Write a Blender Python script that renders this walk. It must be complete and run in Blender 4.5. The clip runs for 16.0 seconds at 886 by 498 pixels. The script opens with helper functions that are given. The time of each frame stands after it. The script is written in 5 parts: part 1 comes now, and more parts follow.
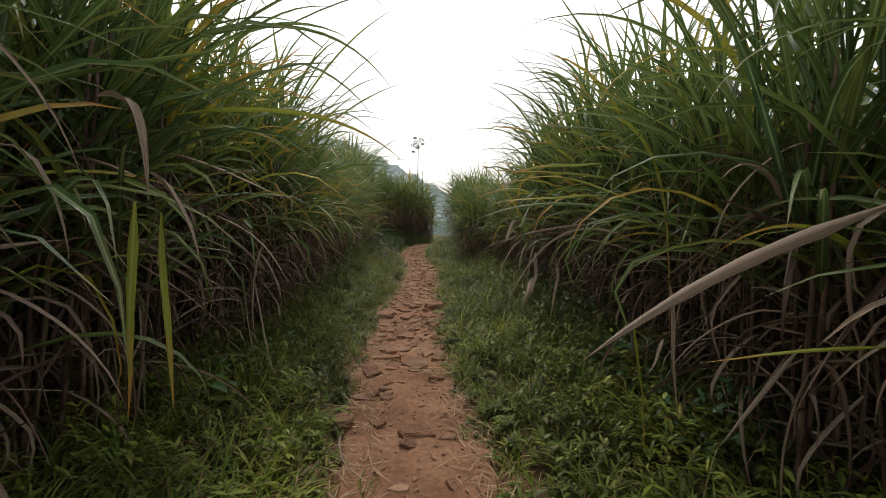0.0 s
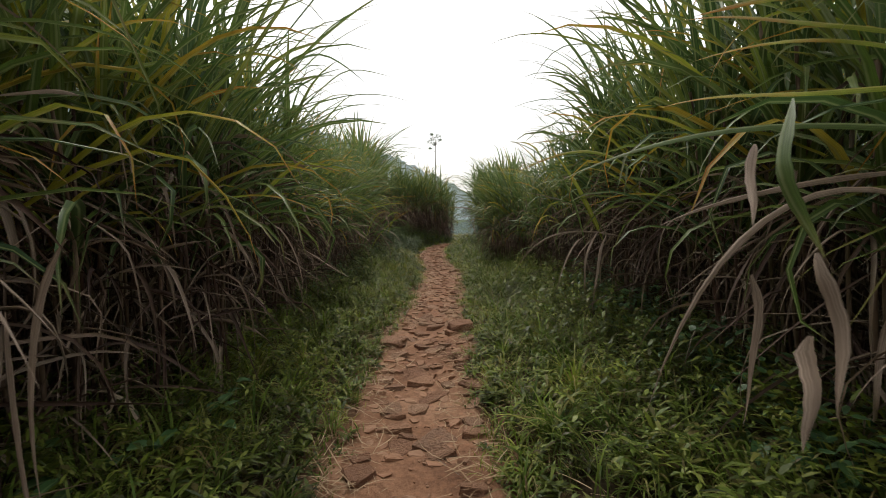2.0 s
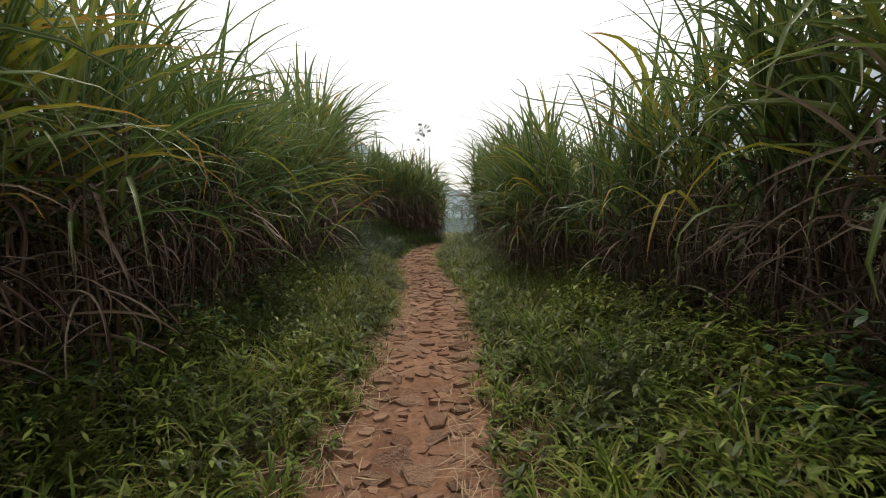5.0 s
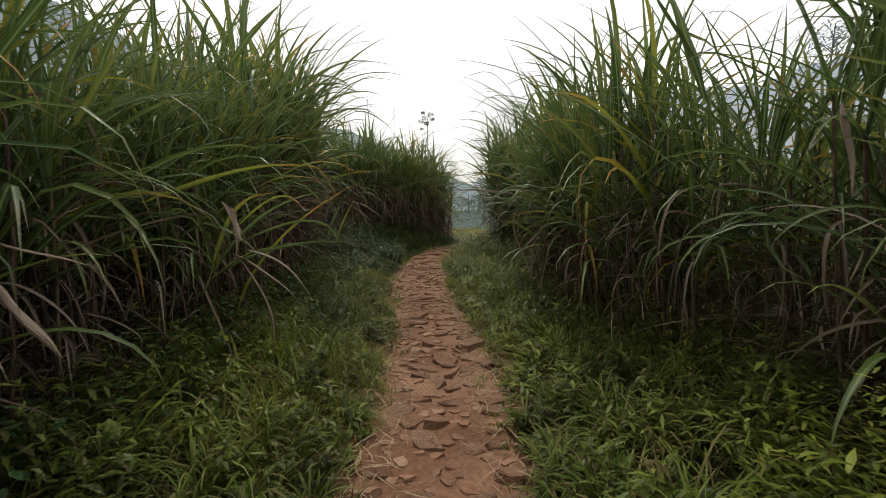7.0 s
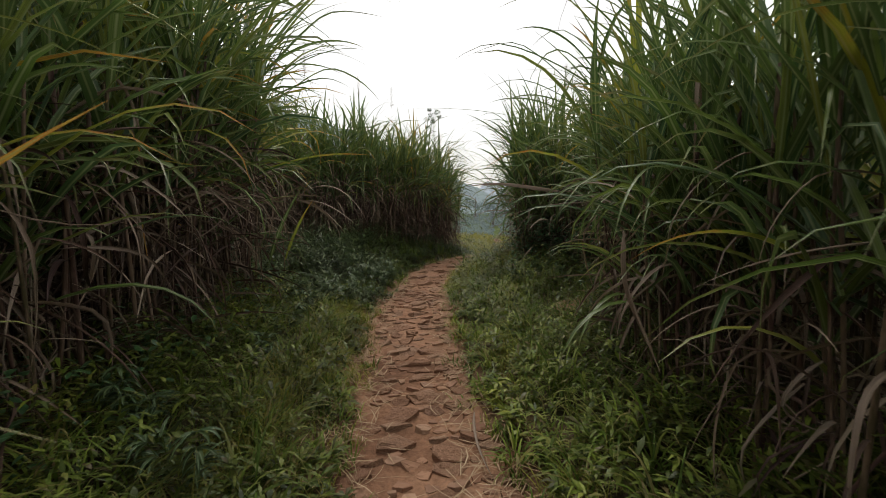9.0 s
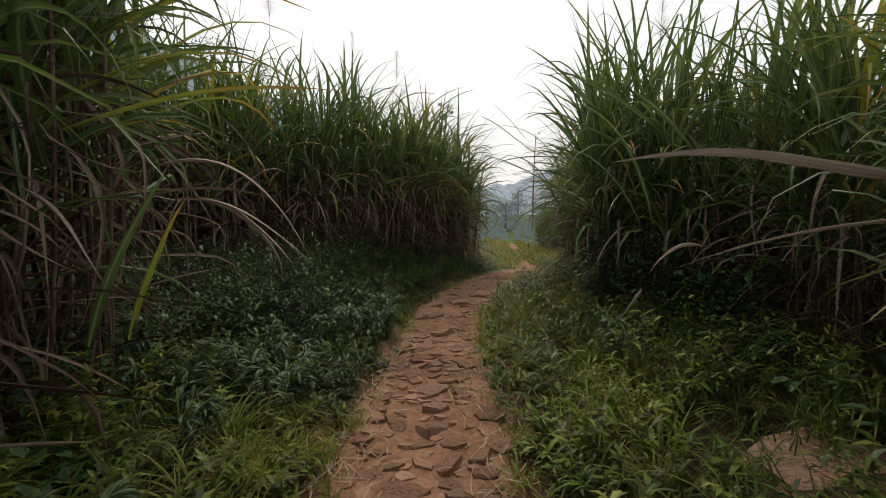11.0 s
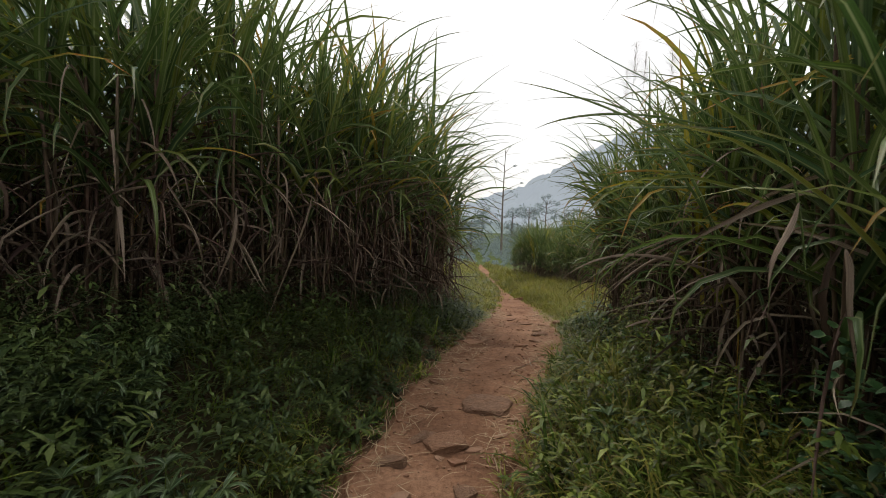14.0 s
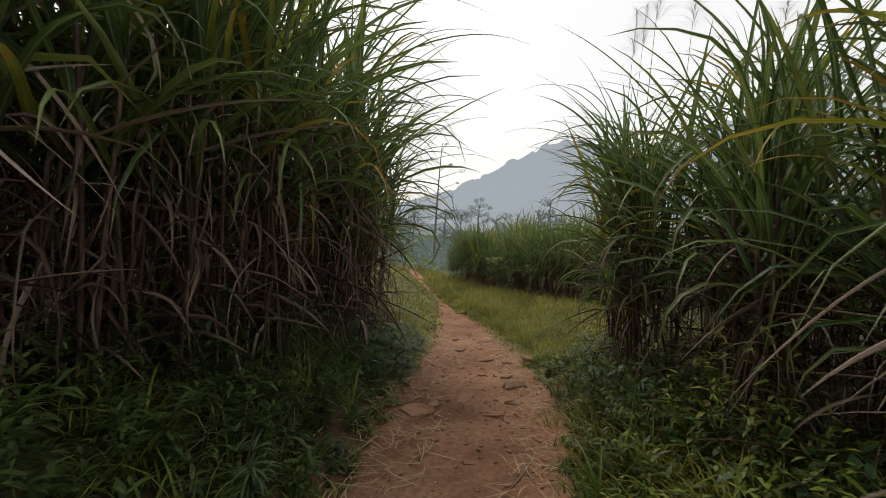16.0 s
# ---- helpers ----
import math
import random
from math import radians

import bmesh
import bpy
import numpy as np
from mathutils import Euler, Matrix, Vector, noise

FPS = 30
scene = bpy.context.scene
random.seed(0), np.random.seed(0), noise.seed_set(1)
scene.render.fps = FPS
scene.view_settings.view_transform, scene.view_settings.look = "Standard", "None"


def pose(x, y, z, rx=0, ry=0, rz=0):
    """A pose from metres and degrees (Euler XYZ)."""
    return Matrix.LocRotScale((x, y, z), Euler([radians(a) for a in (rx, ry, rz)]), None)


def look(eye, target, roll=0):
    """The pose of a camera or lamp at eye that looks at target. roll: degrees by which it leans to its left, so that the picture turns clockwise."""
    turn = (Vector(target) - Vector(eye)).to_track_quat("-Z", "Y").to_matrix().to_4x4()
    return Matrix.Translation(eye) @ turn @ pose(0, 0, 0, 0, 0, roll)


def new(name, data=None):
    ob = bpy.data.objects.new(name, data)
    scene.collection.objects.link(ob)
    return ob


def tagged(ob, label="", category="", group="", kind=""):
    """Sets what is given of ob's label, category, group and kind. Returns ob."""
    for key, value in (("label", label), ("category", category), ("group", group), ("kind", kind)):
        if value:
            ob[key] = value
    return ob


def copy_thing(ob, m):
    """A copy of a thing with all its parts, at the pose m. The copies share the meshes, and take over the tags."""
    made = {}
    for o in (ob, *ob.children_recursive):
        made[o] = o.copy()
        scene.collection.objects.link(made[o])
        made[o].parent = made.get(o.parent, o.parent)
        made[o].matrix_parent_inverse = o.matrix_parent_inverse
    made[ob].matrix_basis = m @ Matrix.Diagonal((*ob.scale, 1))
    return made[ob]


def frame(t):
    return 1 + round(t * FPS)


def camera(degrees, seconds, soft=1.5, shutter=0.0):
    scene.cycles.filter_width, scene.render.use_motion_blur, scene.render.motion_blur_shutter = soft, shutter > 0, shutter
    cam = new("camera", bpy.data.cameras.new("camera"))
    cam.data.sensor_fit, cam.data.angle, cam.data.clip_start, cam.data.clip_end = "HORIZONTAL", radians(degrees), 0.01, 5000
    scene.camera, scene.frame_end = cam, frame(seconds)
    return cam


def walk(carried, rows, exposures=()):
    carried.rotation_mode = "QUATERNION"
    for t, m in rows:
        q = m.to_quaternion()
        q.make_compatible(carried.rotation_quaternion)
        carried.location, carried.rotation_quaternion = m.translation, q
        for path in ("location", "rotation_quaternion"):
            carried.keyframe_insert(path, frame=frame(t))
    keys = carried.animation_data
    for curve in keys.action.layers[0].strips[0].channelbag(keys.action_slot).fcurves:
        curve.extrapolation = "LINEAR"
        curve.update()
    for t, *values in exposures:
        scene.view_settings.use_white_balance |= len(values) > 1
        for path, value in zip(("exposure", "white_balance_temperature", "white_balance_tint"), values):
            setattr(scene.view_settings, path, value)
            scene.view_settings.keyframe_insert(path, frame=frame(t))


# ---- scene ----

# A stony earth path between two stands of tall sugarcane, under a white hazy sky.
# ---- camera and walk ----
cam = camera(93.0, 16.0, soft=0.5, shutter=0.1)

PATH = [
    (0, (-0.446, 0.047, 1.692), (-0.278, 2.032, 1.523), 0.4),
    (0.5, (-0.461, 0.542, 1.654), (-0.31, 2.53, 1.489), 0.4),
    (1, (-0.37, 0.967, 1.631), (-0.254, 2.956, 1.462), 0.2),
    (1.5, (-0.394, 1.438, 1.599), (-0.3, 3.429, 1.427), -0.8),
    (2, (-0.368, 1.976, 1.54), (-0.297, 3.968, 1.369), -1.6),
    (2.5, (-0.353, 2.648, 1.51), (-0.278, 4.639, 1.341), -1.4),
    (3, (-0.407, 3.274, 1.452), (-0.318, 5.266, 1.296), -1.0),
    (3.5, (-0.289, 3.924, 1.412), (-0.188, 5.916, 1.255), -0.7),
    (4, (-0.293, 4.571, 1.316), (-0.181, 6.561, 1.152), -0.9),
    (6.5, (-0.174, 7.956, 1.453), (-0.064, 9.943, 1.246), -1.9),
    (7, (-0.145, 8.597, 1.492), (-0.05, 10.583, 1.276), -2.3),
    (7.5, (-0.031, 9.297, 1.466), (0.052, 11.284, 1.252), -2.3),
    (8, (-0.01, 9.898, 1.455), (0.07, 11.886, 1.252), -2.2),
    (10.5, (-0.103, 13.564, 1.546), (-0.043, 15.553, 1.344), 0.1),
    (11, (-0.176, 14.244, 1.539), (-0.135, 16.234, 1.342), -0.4),
    (11.5, (-0.206, 14.941, 1.429), (-0.167, 16.931, 1.234), -0.5),
    (12, (-0.197, 15.566, 1.473), (-0.102, 17.556, 1.296), 0.2),
    (12.5, (-0.216, 16.169, 1.537), (-0.061, 18.157, 1.388), 0.8),
    (13, (-0.143, 16.818, 1.478), (0.038, 18.804, 1.336), 1.0),
    (13.5, (-0.139, 17.435, 1.415), (0.068, 19.42, 1.282), 1.3),
    (14, (-0.158, 18.002, 1.559), (0.075, 19.985, 1.441), 1.0),
    (14.5, (-0.141, 18.568, 1.577), (0.178, 20.539, 1.463), 1.6),
    (15, (-0.138, 19.13, 1.525), (0.294, 21.08, 1.427), 2.1),
    (15.5, (-0.048, 19.662, 1.513), (0.47, 21.592, 1.42), 2.2),
    (16, (0.113, 20.273, 1.464), (0.675, 22.19, 1.365), 3.2),
]
walk(cam, [(t, look(eye, target, roll)) for t, eye, target, roll in PATH],
     [(0, -0.46), (2, -0.42), (4, -0.36), (6.5, -0.62), (8, -0.56), (10.5, -0.77), (13, -0.69), (14.5, -0.64), (15.2, -0.66), (16, -0.78)])

# ---- sky, sun, exposure ----
SUN_EL, SUN_AZ = 58.0, -8.0      # degrees above the horizon; clockwise from +y
world = bpy.data.worlds.new("hazy_sky")
scene.world = world
world.use_nodes = True
wn, wl = world.node_tree.nodes, world.node_tree.links
wn.clear()
sky = wn.new("ShaderNodeTexSky")
sky.sky_type = "NISHITA"
sky.sun_disc = False
sky.sun_elevation = radians(SUN_EL)
sky.sun_rotation = radians(SUN_AZ)
sky.dust_density = 4.0
sky_bg = wn.new("ShaderNodeBackground")
sky_bg.inputs["Strength"].default_value = 0.05
haze_bg = wn.new("ShaderNodeBackground")
haze_bg.inputs["Color"].default_value = (1.0, 0.975, 0.935, 1)
haze_bg.inputs["Strength"].default_value = 1.5
sky_sum = wn.new("ShaderNodeAddShader")
sky_out = wn.new("ShaderNodeOutputWorld")
wl.new(sky.outputs["Color"], sky_bg.inputs["Color"])
wl.new(sky_bg.outputs[0], sky_sum.inputs[0])
wl.new(haze_bg.outputs[0], sky_sum.inputs[1])
wl.new(sky_sum.outputs[0], sky_out.inputs["Surface"])

sun = new("sun", bpy.data.lights.new("sun", "SUN"))
sun.data.energy = 2.1
sun.data.angle = radians(8)
sun.data.color = (1.0, 0.95, 0.86)
sun_dir = Vector((math.sin(radians(SUN_AZ)) * math.cos(radians(SUN_EL)), math.cos(radians(SUN_AZ)) * math.cos(radians(SUN_EL)), math.sin(radians(SUN_EL))))
sun.matrix_basis = look(sun_dir * 60, (0, 0, 0))


# ---- materials ----
def material(name, rough=0.6, spec=0.3):
    m = bpy.data.materials.new(name)
    m.use_nodes = True
    b = m.node_tree.nodes["Principled BSDF"]
    b.inputs["Roughness"].default_value = rough
    b.inputs["Specular IOR Level"].default_value = spec
    return m, m.node_tree.nodes, m.node_tree.links, b


def ramp(n, stops, kind="LINEAR"):
    r = n.new("ShaderNodeValToRGB")
    r.color_ramp.interpolation = kind
    e = r.color_ramp.elements
    while len(e) < len(stops):
        e.new(0.5)
    for el, (at, col) in zip(e, stops):
        el.position, el.color = at, (*col, 1)
    return r


def noise_node(n, l, scale, detail=4, coords="Object", stretch=None):
    tc = n.new("ShaderNodeTexCoord")
    t = n.new("ShaderNodeTexNoise")
    t.inputs["Scale"].default_value = scale
    t.inputs["Detail"].default_value = detail
    if stretch:
        mp = n.new("ShaderNodeMapping")
        mp.inputs["Scale"].default_value = stretch
        l.new(tc.outputs[coords], mp.inputs["Vector"])
        l.new(mp.outputs[0], t.inputs["Vector"])
    else:
        l.new(tc.outputs[coords], t.inputs["Vector"])
    return t


def mix(n, l, a, b, fac, blend="MIX"):
    m = n.new("ShaderNodeMix")
    m.data_type, m.blend_type = "RGBA", blend
    for sock, v in ((m.inputs[6], a), (m.inputs[7], b)):
        if isinstance(v, tuple):
            sock.default_value = (*v, 1)
        else:
            l.new(v, sock)
    if isinstance(fac, float):
        m.inputs[0].default_value = fac
    else:
        l.new(fac, m.inputs[0])
    return m.outputs[2]


def bump(n, l, b, height, strength=0.4, dist=0.01):
    bp = n.new("ShaderNodeBump")
    bp.inputs["Strength"].default_value = strength
    bp.inputs["Distance"].default_value = dist
    l.new(height, bp.inputs["Height"])
    l.new(bp.outputs[0], b.inputs["Normal"])


def leaf_material(name, colours, tip=None, tip_from=0.6, rough=0.45, through_light=0.38, streak=0.35, midrib=None, gloss=0.3, patchy=0.0):
    """Blade colour picked leaf by leaf, streaked along its length, with a withered tip and a pale midrib."""
    m, n, l, b = material(name, rough, gloss)
    geo = n.new("ShaderNodeNewGeometry")
    k = len(colours)
    r = ramp(n, [(i / max(k - 1, 1), c) for i, c in enumerate(colours)])
    l.new(geo.outputs["Random Per Island"], r.inputs["Fac"])
    col = r.outputs[0]
    along = n.new("ShaderNodeAttribute")
    along.attribute_name = "along"
    across = n.new("ShaderNodeAttribute")
    across.attribute_name = "across"
    blotch = noise_node(n, l, 9.0, 3)
    if tip:
        add = n.new("ShaderNodeMath")
        add.operation = "ADD"
        l.new(along.outputs["Fac"], add.inputs[0])
        l.new(blotch.outputs["Fac"], add.inputs[1])
        mr = n.new("ShaderNodeMapRange")
        mr.inputs["From Min"].default_value = tip_from + 0.5
        mr.inputs["From Max"].default_value = tip_from + 0.85
        l.new(add.outputs[0], mr.inputs["Value"])
        col = mix(n, l, col, tip, mr.outputs[0])
    fibre = n.new("ShaderNodeTexNoise")
    fibre.noise_dimensions = "2D"
    fibre.inputs["Scale"].default_value = 1.0
    comb = n.new("ShaderNodeCombineXYZ")
    wide = n.new("ShaderNodeMath")
    wide.operation = "MULTIPLY"
    wide.inputs[1].default_value = 9.0
    l.new(across.outputs["Fac"], wide.inputs[0])
    isl = n.new("ShaderNodeMath")
    isl.operation = "MULTIPLY_ADD"
    isl.inputs[1].default_value = 90.0
    l.new(geo.outputs["Random Per Island"], isl.inputs[0])
    l.new(along.outputs["Fac"], isl.inputs[2])
    l.new(wide.outputs[0], comb.inputs[0])
    l.new(isl.outputs[0], comb.inputs[1])
    l.new(comb.outputs[0], fibre.inputs["Vector"])
    fr = ramp(n, [(0.3, (1 - streak,) * 3), (0.7, (1 + streak * 0.6,) * 3)])
    l.new(fibre.outputs["Fac"], fr.inputs["Fac"])
    col = mix(n, l, col, fr.outputs[0], 1.0, "MULTIPLY")
    if patchy:
        big = noise_node(n, l, 1.1, 3)
        pr = ramp(n, [(0.32, (1 - patchy, 1 - patchy, 1 - patchy)), (0.52, (1, 1, 1)), (0.7, (1 + patchy * 0.7, 1 + patchy * 0.5, 1.0))])
        l.new(big.outputs["Fac"], pr.inputs["Fac"])
        col = mix(n, l, col, pr.outputs[0], 1.0, "MULTIPLY")
    if midrib:
        mm = n.new("ShaderNodeMapRange")
        mm.inputs["From Min"].default_value = 0.28
        mm.inputs["From Max"].default_value = 0.08
        l.new(across.outputs["Fac"], mm.inputs["Value"])
        col = mix(n, l, col, midrib, mm.outputs[0])
    l.new(col, b.inputs["Base Color"])
    bump(n, l, b, fibre.outputs["Fac"], 0.25, 0.004)
    tr = n.new("ShaderNodeBsdfTranslucent")
    l.new(col, tr.inputs["Color"])
    ms = n.new("ShaderNodeMixShader")
    ms.inputs[0].default_value = through_light
    l.new(b.outputs[0], ms.inputs[1])
    l.new(tr.outputs[0], ms.inputs[2])
    l.new(ms.outputs[0], n["Material Output"].inputs["Surface"])
    return m


GREEN = leaf_material("cane_leaf_green", [(0.045, 0.095, 0.028), (0.11, 0.18, 0.036), (0.07, 0.135, 0.045), (0.18, 0.245, 0.05), (0.055, 0.115, 0.05), (0.14, 0.195, 0.045), (0.24, 0.26, 0.05)],
                      tip=(0.25, 0.20, 0.08), tip_from=0.78, midrib=(0.24, 0.29, 0.13), through_light=0.36, gloss=0.5, rough=0.40, patchy=0.35)
YELLOW = leaf_material("cane_leaf_turning", [(0.28, 0.33, 0.035), (0.40, 0.36, 0.04), (0.22, 0.30, 0.04), (0.42, 0.30, 0.04)],
                       tip=(0.42, 0.20, 0.04), tip_from=0.55, midrib=(0.34, 0.32, 0.10))
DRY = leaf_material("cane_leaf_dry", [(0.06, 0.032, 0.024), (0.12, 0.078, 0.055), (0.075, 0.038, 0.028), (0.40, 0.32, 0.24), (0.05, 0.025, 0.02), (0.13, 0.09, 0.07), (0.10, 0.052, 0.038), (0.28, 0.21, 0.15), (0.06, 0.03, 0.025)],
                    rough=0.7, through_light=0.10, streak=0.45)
PALE = leaf_material("dead_leaf_pale", [(0.31, 0.24, 0.18), (0.24, 0.175, 0.13), (0.38, 0.31, 0.24)], rough=0.65, through_light=0.2, streak=0.4)
STRAW = leaf_material("straw_litter", [(0.42, 0.30, 0.18), (0.33, 0.22, 0.13), (0.50, 0.38, 0.24)], rough=0.75, through_light=0.1)
GRASS = leaf_material("grass_blade", [(0.05, 0.09, 0.015), (0.12, 0.19, 0.025), (0.21, 0.28, 0.05), (0.08, 0.14, 0.02), (0.27, 0.31, 0.08), (0.20, 0.15, 0.075)], tip=(0.26, 0.22, 0.08), tip_from=0.7, gloss=0.16, rough=0.42, patchy=0.55, through_light=0.36)
GRASS_YELLOW = leaf_material("grass_blade_yellow", [(0.20, 0.23, 0.03), (0.28, 0.27, 0.045), (0.15, 0.20, 0.03)], tip=(0.34, 0.26, 0.08), tip_from=0.6, gloss=0.25, patchy=0.4, through_light=0.38)
WEED = leaf_material("weed_leaf", [(0.022, 0.034, 0.008), (0.105, 0.15, 0.02), (0.045, 0.068, 0.013), (0.18, 0.225, 0.036), (0.075, 0.115, 0.017), (0.23, 0.27, 0.055), (0.10, 0.08, 0.03), (0.04, 0.062, 0.015)], rough=0.40, streak=0.2, gloss=0.18, patchy=0.6, through_light=0.20)
BROAD = leaf_material("broad_leaf", [(0.035, 0.085, 0.03), (0.05, 0.11, 0.035), (0.045, 0.10, 0.045)], rough=0.35, streak=0.15, through_light=0.2, midrib=(0.12, 0.19, 0.08))
FAN = leaf_material("fan_leaf", [(0.03, 0.06, 0.026), (0.075, 0.11, 0.042), (0.045, 0.08, 0.032), (0.10, 0.14, 0.05)], rough=0.40, gloss=0.22, streak=0.2, through_light=0.26, midrib=(0.16, 0.23, 0.12))
# Darker copy of the weed colours: cane shade on the left bank, painted in.
SHADED_WEED = leaf_material("shaded_weed_leaf", [(0.02, 0.036, 0.011), (0.055, 0.085, 0.024), (0.034, 0.056, 0.017), (0.09, 0.125, 0.036), (0.04, 0.066, 0.02), (0.12, 0.155, 0.05)], rough=0.40, streak=0.2, gloss=0.14, patchy=0.5, through_light=0.14)
PETAL = leaf_material("violet_petal", [(0.36, 0.12, 0.45), (0.42, 0.18, 0.5)], rough=0.6)


def stalk_material():
    m, n, l, b = material("cane_stalk", 0.55, 0.3)
    geo = n.new("ShaderNodeNewGeometry")
    r = ramp(n, [(0, (0.05, 0.024, 0.02)), (0.35, (0.09, 0.045, 0.034)), (0.6, (0.07, 0.06, 0.028)), (0.8, (0.15, 0.10, 0.065)), (1, (0.055, 0.03, 0.027))])
    info = n.new("ShaderNodeObjectInfo")
    add = n.new("ShaderNodeMath")
    add.operation = "ADD"
    fr = n.new("ShaderNodeMath")
    fr.operation = "FRACT"
    l.new(geo.outputs["Random Per Island"], add.inputs[0])
    l.new(info.outputs["Random"], add.inputs[1])
    l.new(add.outputs[0], fr.inputs[0])
    l.new(fr.outputs[0], r.inputs["Fac"])
    sheath = noise_node(n, l, 6.0, 4, stretch=(6, 6, 1.2))
    sr = ramp(n, [(0.45, (0, 0, 0)), (0.62, (1, 1, 1))])
    l.new(sheath.outputs["Fac"], sr.inputs["Fac"])
    col = mix(n, l, r.outputs[0], (0.17, 0.115, 0.08), sr.outputs[0])
    l.new(col, b.inputs["Base Color"])
    bump(n, l, b, sheath.outputs["Fac"], 0.5, 0.01)
    return m


STALK = stalk_material()


def earth_material(name, stops, fine, rough=0.9, gravel=0.6):
    m, n, l, b = material(name, rough, 0.15)
    big = noise_node(n, l, 1.3, 5)
    r = ramp(n, stops)
    l.new(big.outputs["Fac"], r.inputs["Fac"])
    small = noise_node(n, l, fine, 8)
    small.inputs["Roughness"].default_value = 0.7
    fr = ramp(n, [(0.3, (0.55, 0.52, 0.5)), (0.55, (1.0, 1.0, 1.0)), (0.75, (1.28, 1.22, 1.16))])
    l.new(small.outputs["Fac"], fr.inputs["Fac"])
    col = mix(n, l, r.outputs[0], fr.outputs[0], 1.0, "MULTIPLY")
    l.new(col, b.inputs["Base Color"])
    bump(n, l, b, small.outputs["Fac"], gravel, 0.03)
    return m


DIRT = earth_material("red_path_earth", [(0.3, (0.15, 0.076, 0.045)), (0.5, (0.26, 0.138, 0.082)), (0.7, (0.34, 0.195, 0.122))], 26.0)


def field_material():
    """Dark soil; reddish trodden earth where the path's dirt spreads onto the verge; green cover far off."""
    m, n, l, b = material("field_soil", 0.95, 0.1)
    big = noise_node(n, l, 1.1, 5)
    r = ramp(n, [(0.3, (0.032, 0.024, 0.015)), (0.5, (0.06, 0.045, 0.025)), (0.7, (0.05, 0.055, 0.022))])
    l.new(big.outputs["Fac"], r.inputs["Fac"])
    near_path = n.new("ShaderNodeAttribute")
    near_path.attribute_name = "along"
    far = n.new("ShaderNodeAttribute")
    far.attribute_name = "across"
    col = mix(n, l, r.outputs[0], (0.19, 0.105, 0.062), near_path.outputs["Fac"])
    green = ramp(n, [(0.3, (0.05, 0.08, 0.025)), (0.7, (0.13, 0.16, 0.05))])
    l.new(big.outputs["Fac"], green.inputs["Fac"])
    col = mix(n, l, col, green.outputs[0], far.outputs["Fac"])
    small = noise_node(n, l, 20.0, 8)
    small.inputs["Roughness"].default_value = 0.7
    fr = ramp(n, [(0.3, (0.5, 0.5, 0.5)), (0.55, (1.0, 1.0, 1.0)), (0.75, (1.3, 1.25, 1.2))])
    l.new(small.outputs["Fac"], fr.inputs["Fac"])
    l.new(mix(n, l, col, fr.outputs[0], 1.0, "MULTIPLY"), b.inputs["Base Color"])
    bump(n, l, b, small.outputs["Fac"], 0.6, 0.03)
    return m


SOIL = field_material()


def stone_material():
    m, n, l, b = material("path_stone", 0.85, 0.25)
    info = n.new("ShaderNodeObjectInfo")
    geo = n.new("ShaderNodeNewGeometry")
    add = n.new("ShaderNodeMath")
    add.operation = "ADD"
    fr = n.new("ShaderNodeMath")
    fr.operation = "FRACT"
    l.new(info.outputs["Random"], add.inputs[0])
    l.new(geo.outputs["Random Per Island"], add.inputs[1])
    l.new(add.outputs[0], fr.inputs[0])
    r = ramp(n, [(0, (0.24, 0.128, 0.08)), (0.3, (0.33, 0.185, 0.115)), (0.6, (0.25, 0.15, 0.10)), (0.85, (0.37, 0.23, 0.15)), (1, (0.21, 0.115, 0.075))])
    l.new(fr.outputs[0], r.inputs["Fac"])
    wear = noise_node(n, l, 14.0, 6, "Generated")
    wear.inputs["Roughness"].default_value = 0.65
    wr = ramp(n, [(0.3, (0.62, 0.56, 0.52)), (0.6, (1.05, 1.05, 1.05))])
    l.new(wear.outputs["Fac"], wr.inputs["Fac"])
    col = mix(n, l, r.outputs[0], wr.outputs[0], 1.0, "MULTIPLY")
    dust = noise_node(n, l, 5.0, 5, "Generated")
    dr = ramp(n, [(0.50, (0, 0, 0)), (0.80, (0.8, 0.8, 0.8))])
    l.new(dust.outputs["Fac"], dr.inputs["Fac"])
    l.new(mix(n, l, col, (0.32, 0.17, 0.10), dr.outputs[0]), b.inputs["Base Color"])
    bump(n, l, b, wear.outputs["Fac"], 0.9, 0.03)
    return m


STONE = stone_material()


def bark_material():
    m, n, l, b = material("grey_bark", 0.85, 0.2)
    t = noise_node(n, l, 5.0, 6, stretch=(4, 4, 1))
    r = ramp(n, [(0.3, (0.10, 0.08, 0.07)), (0.7, (0.24, 0.21, 0.18))])
    l.new(t.outputs["Fac"], r.inputs["Fac"])
    l.new(r.outputs[0], b.inputs["Base Color"])
    bump(n, l, b, t.outputs["Fac"], 0.5, 0.02)
    return m


BARK = bark_material()
TREE_LEAF = leaf_material("tree_leaf", [(0.05, 0.09, 0.03), (0.07, 0.12, 0.04), (0.04, 0.08, 0.03)], rough=0.5)


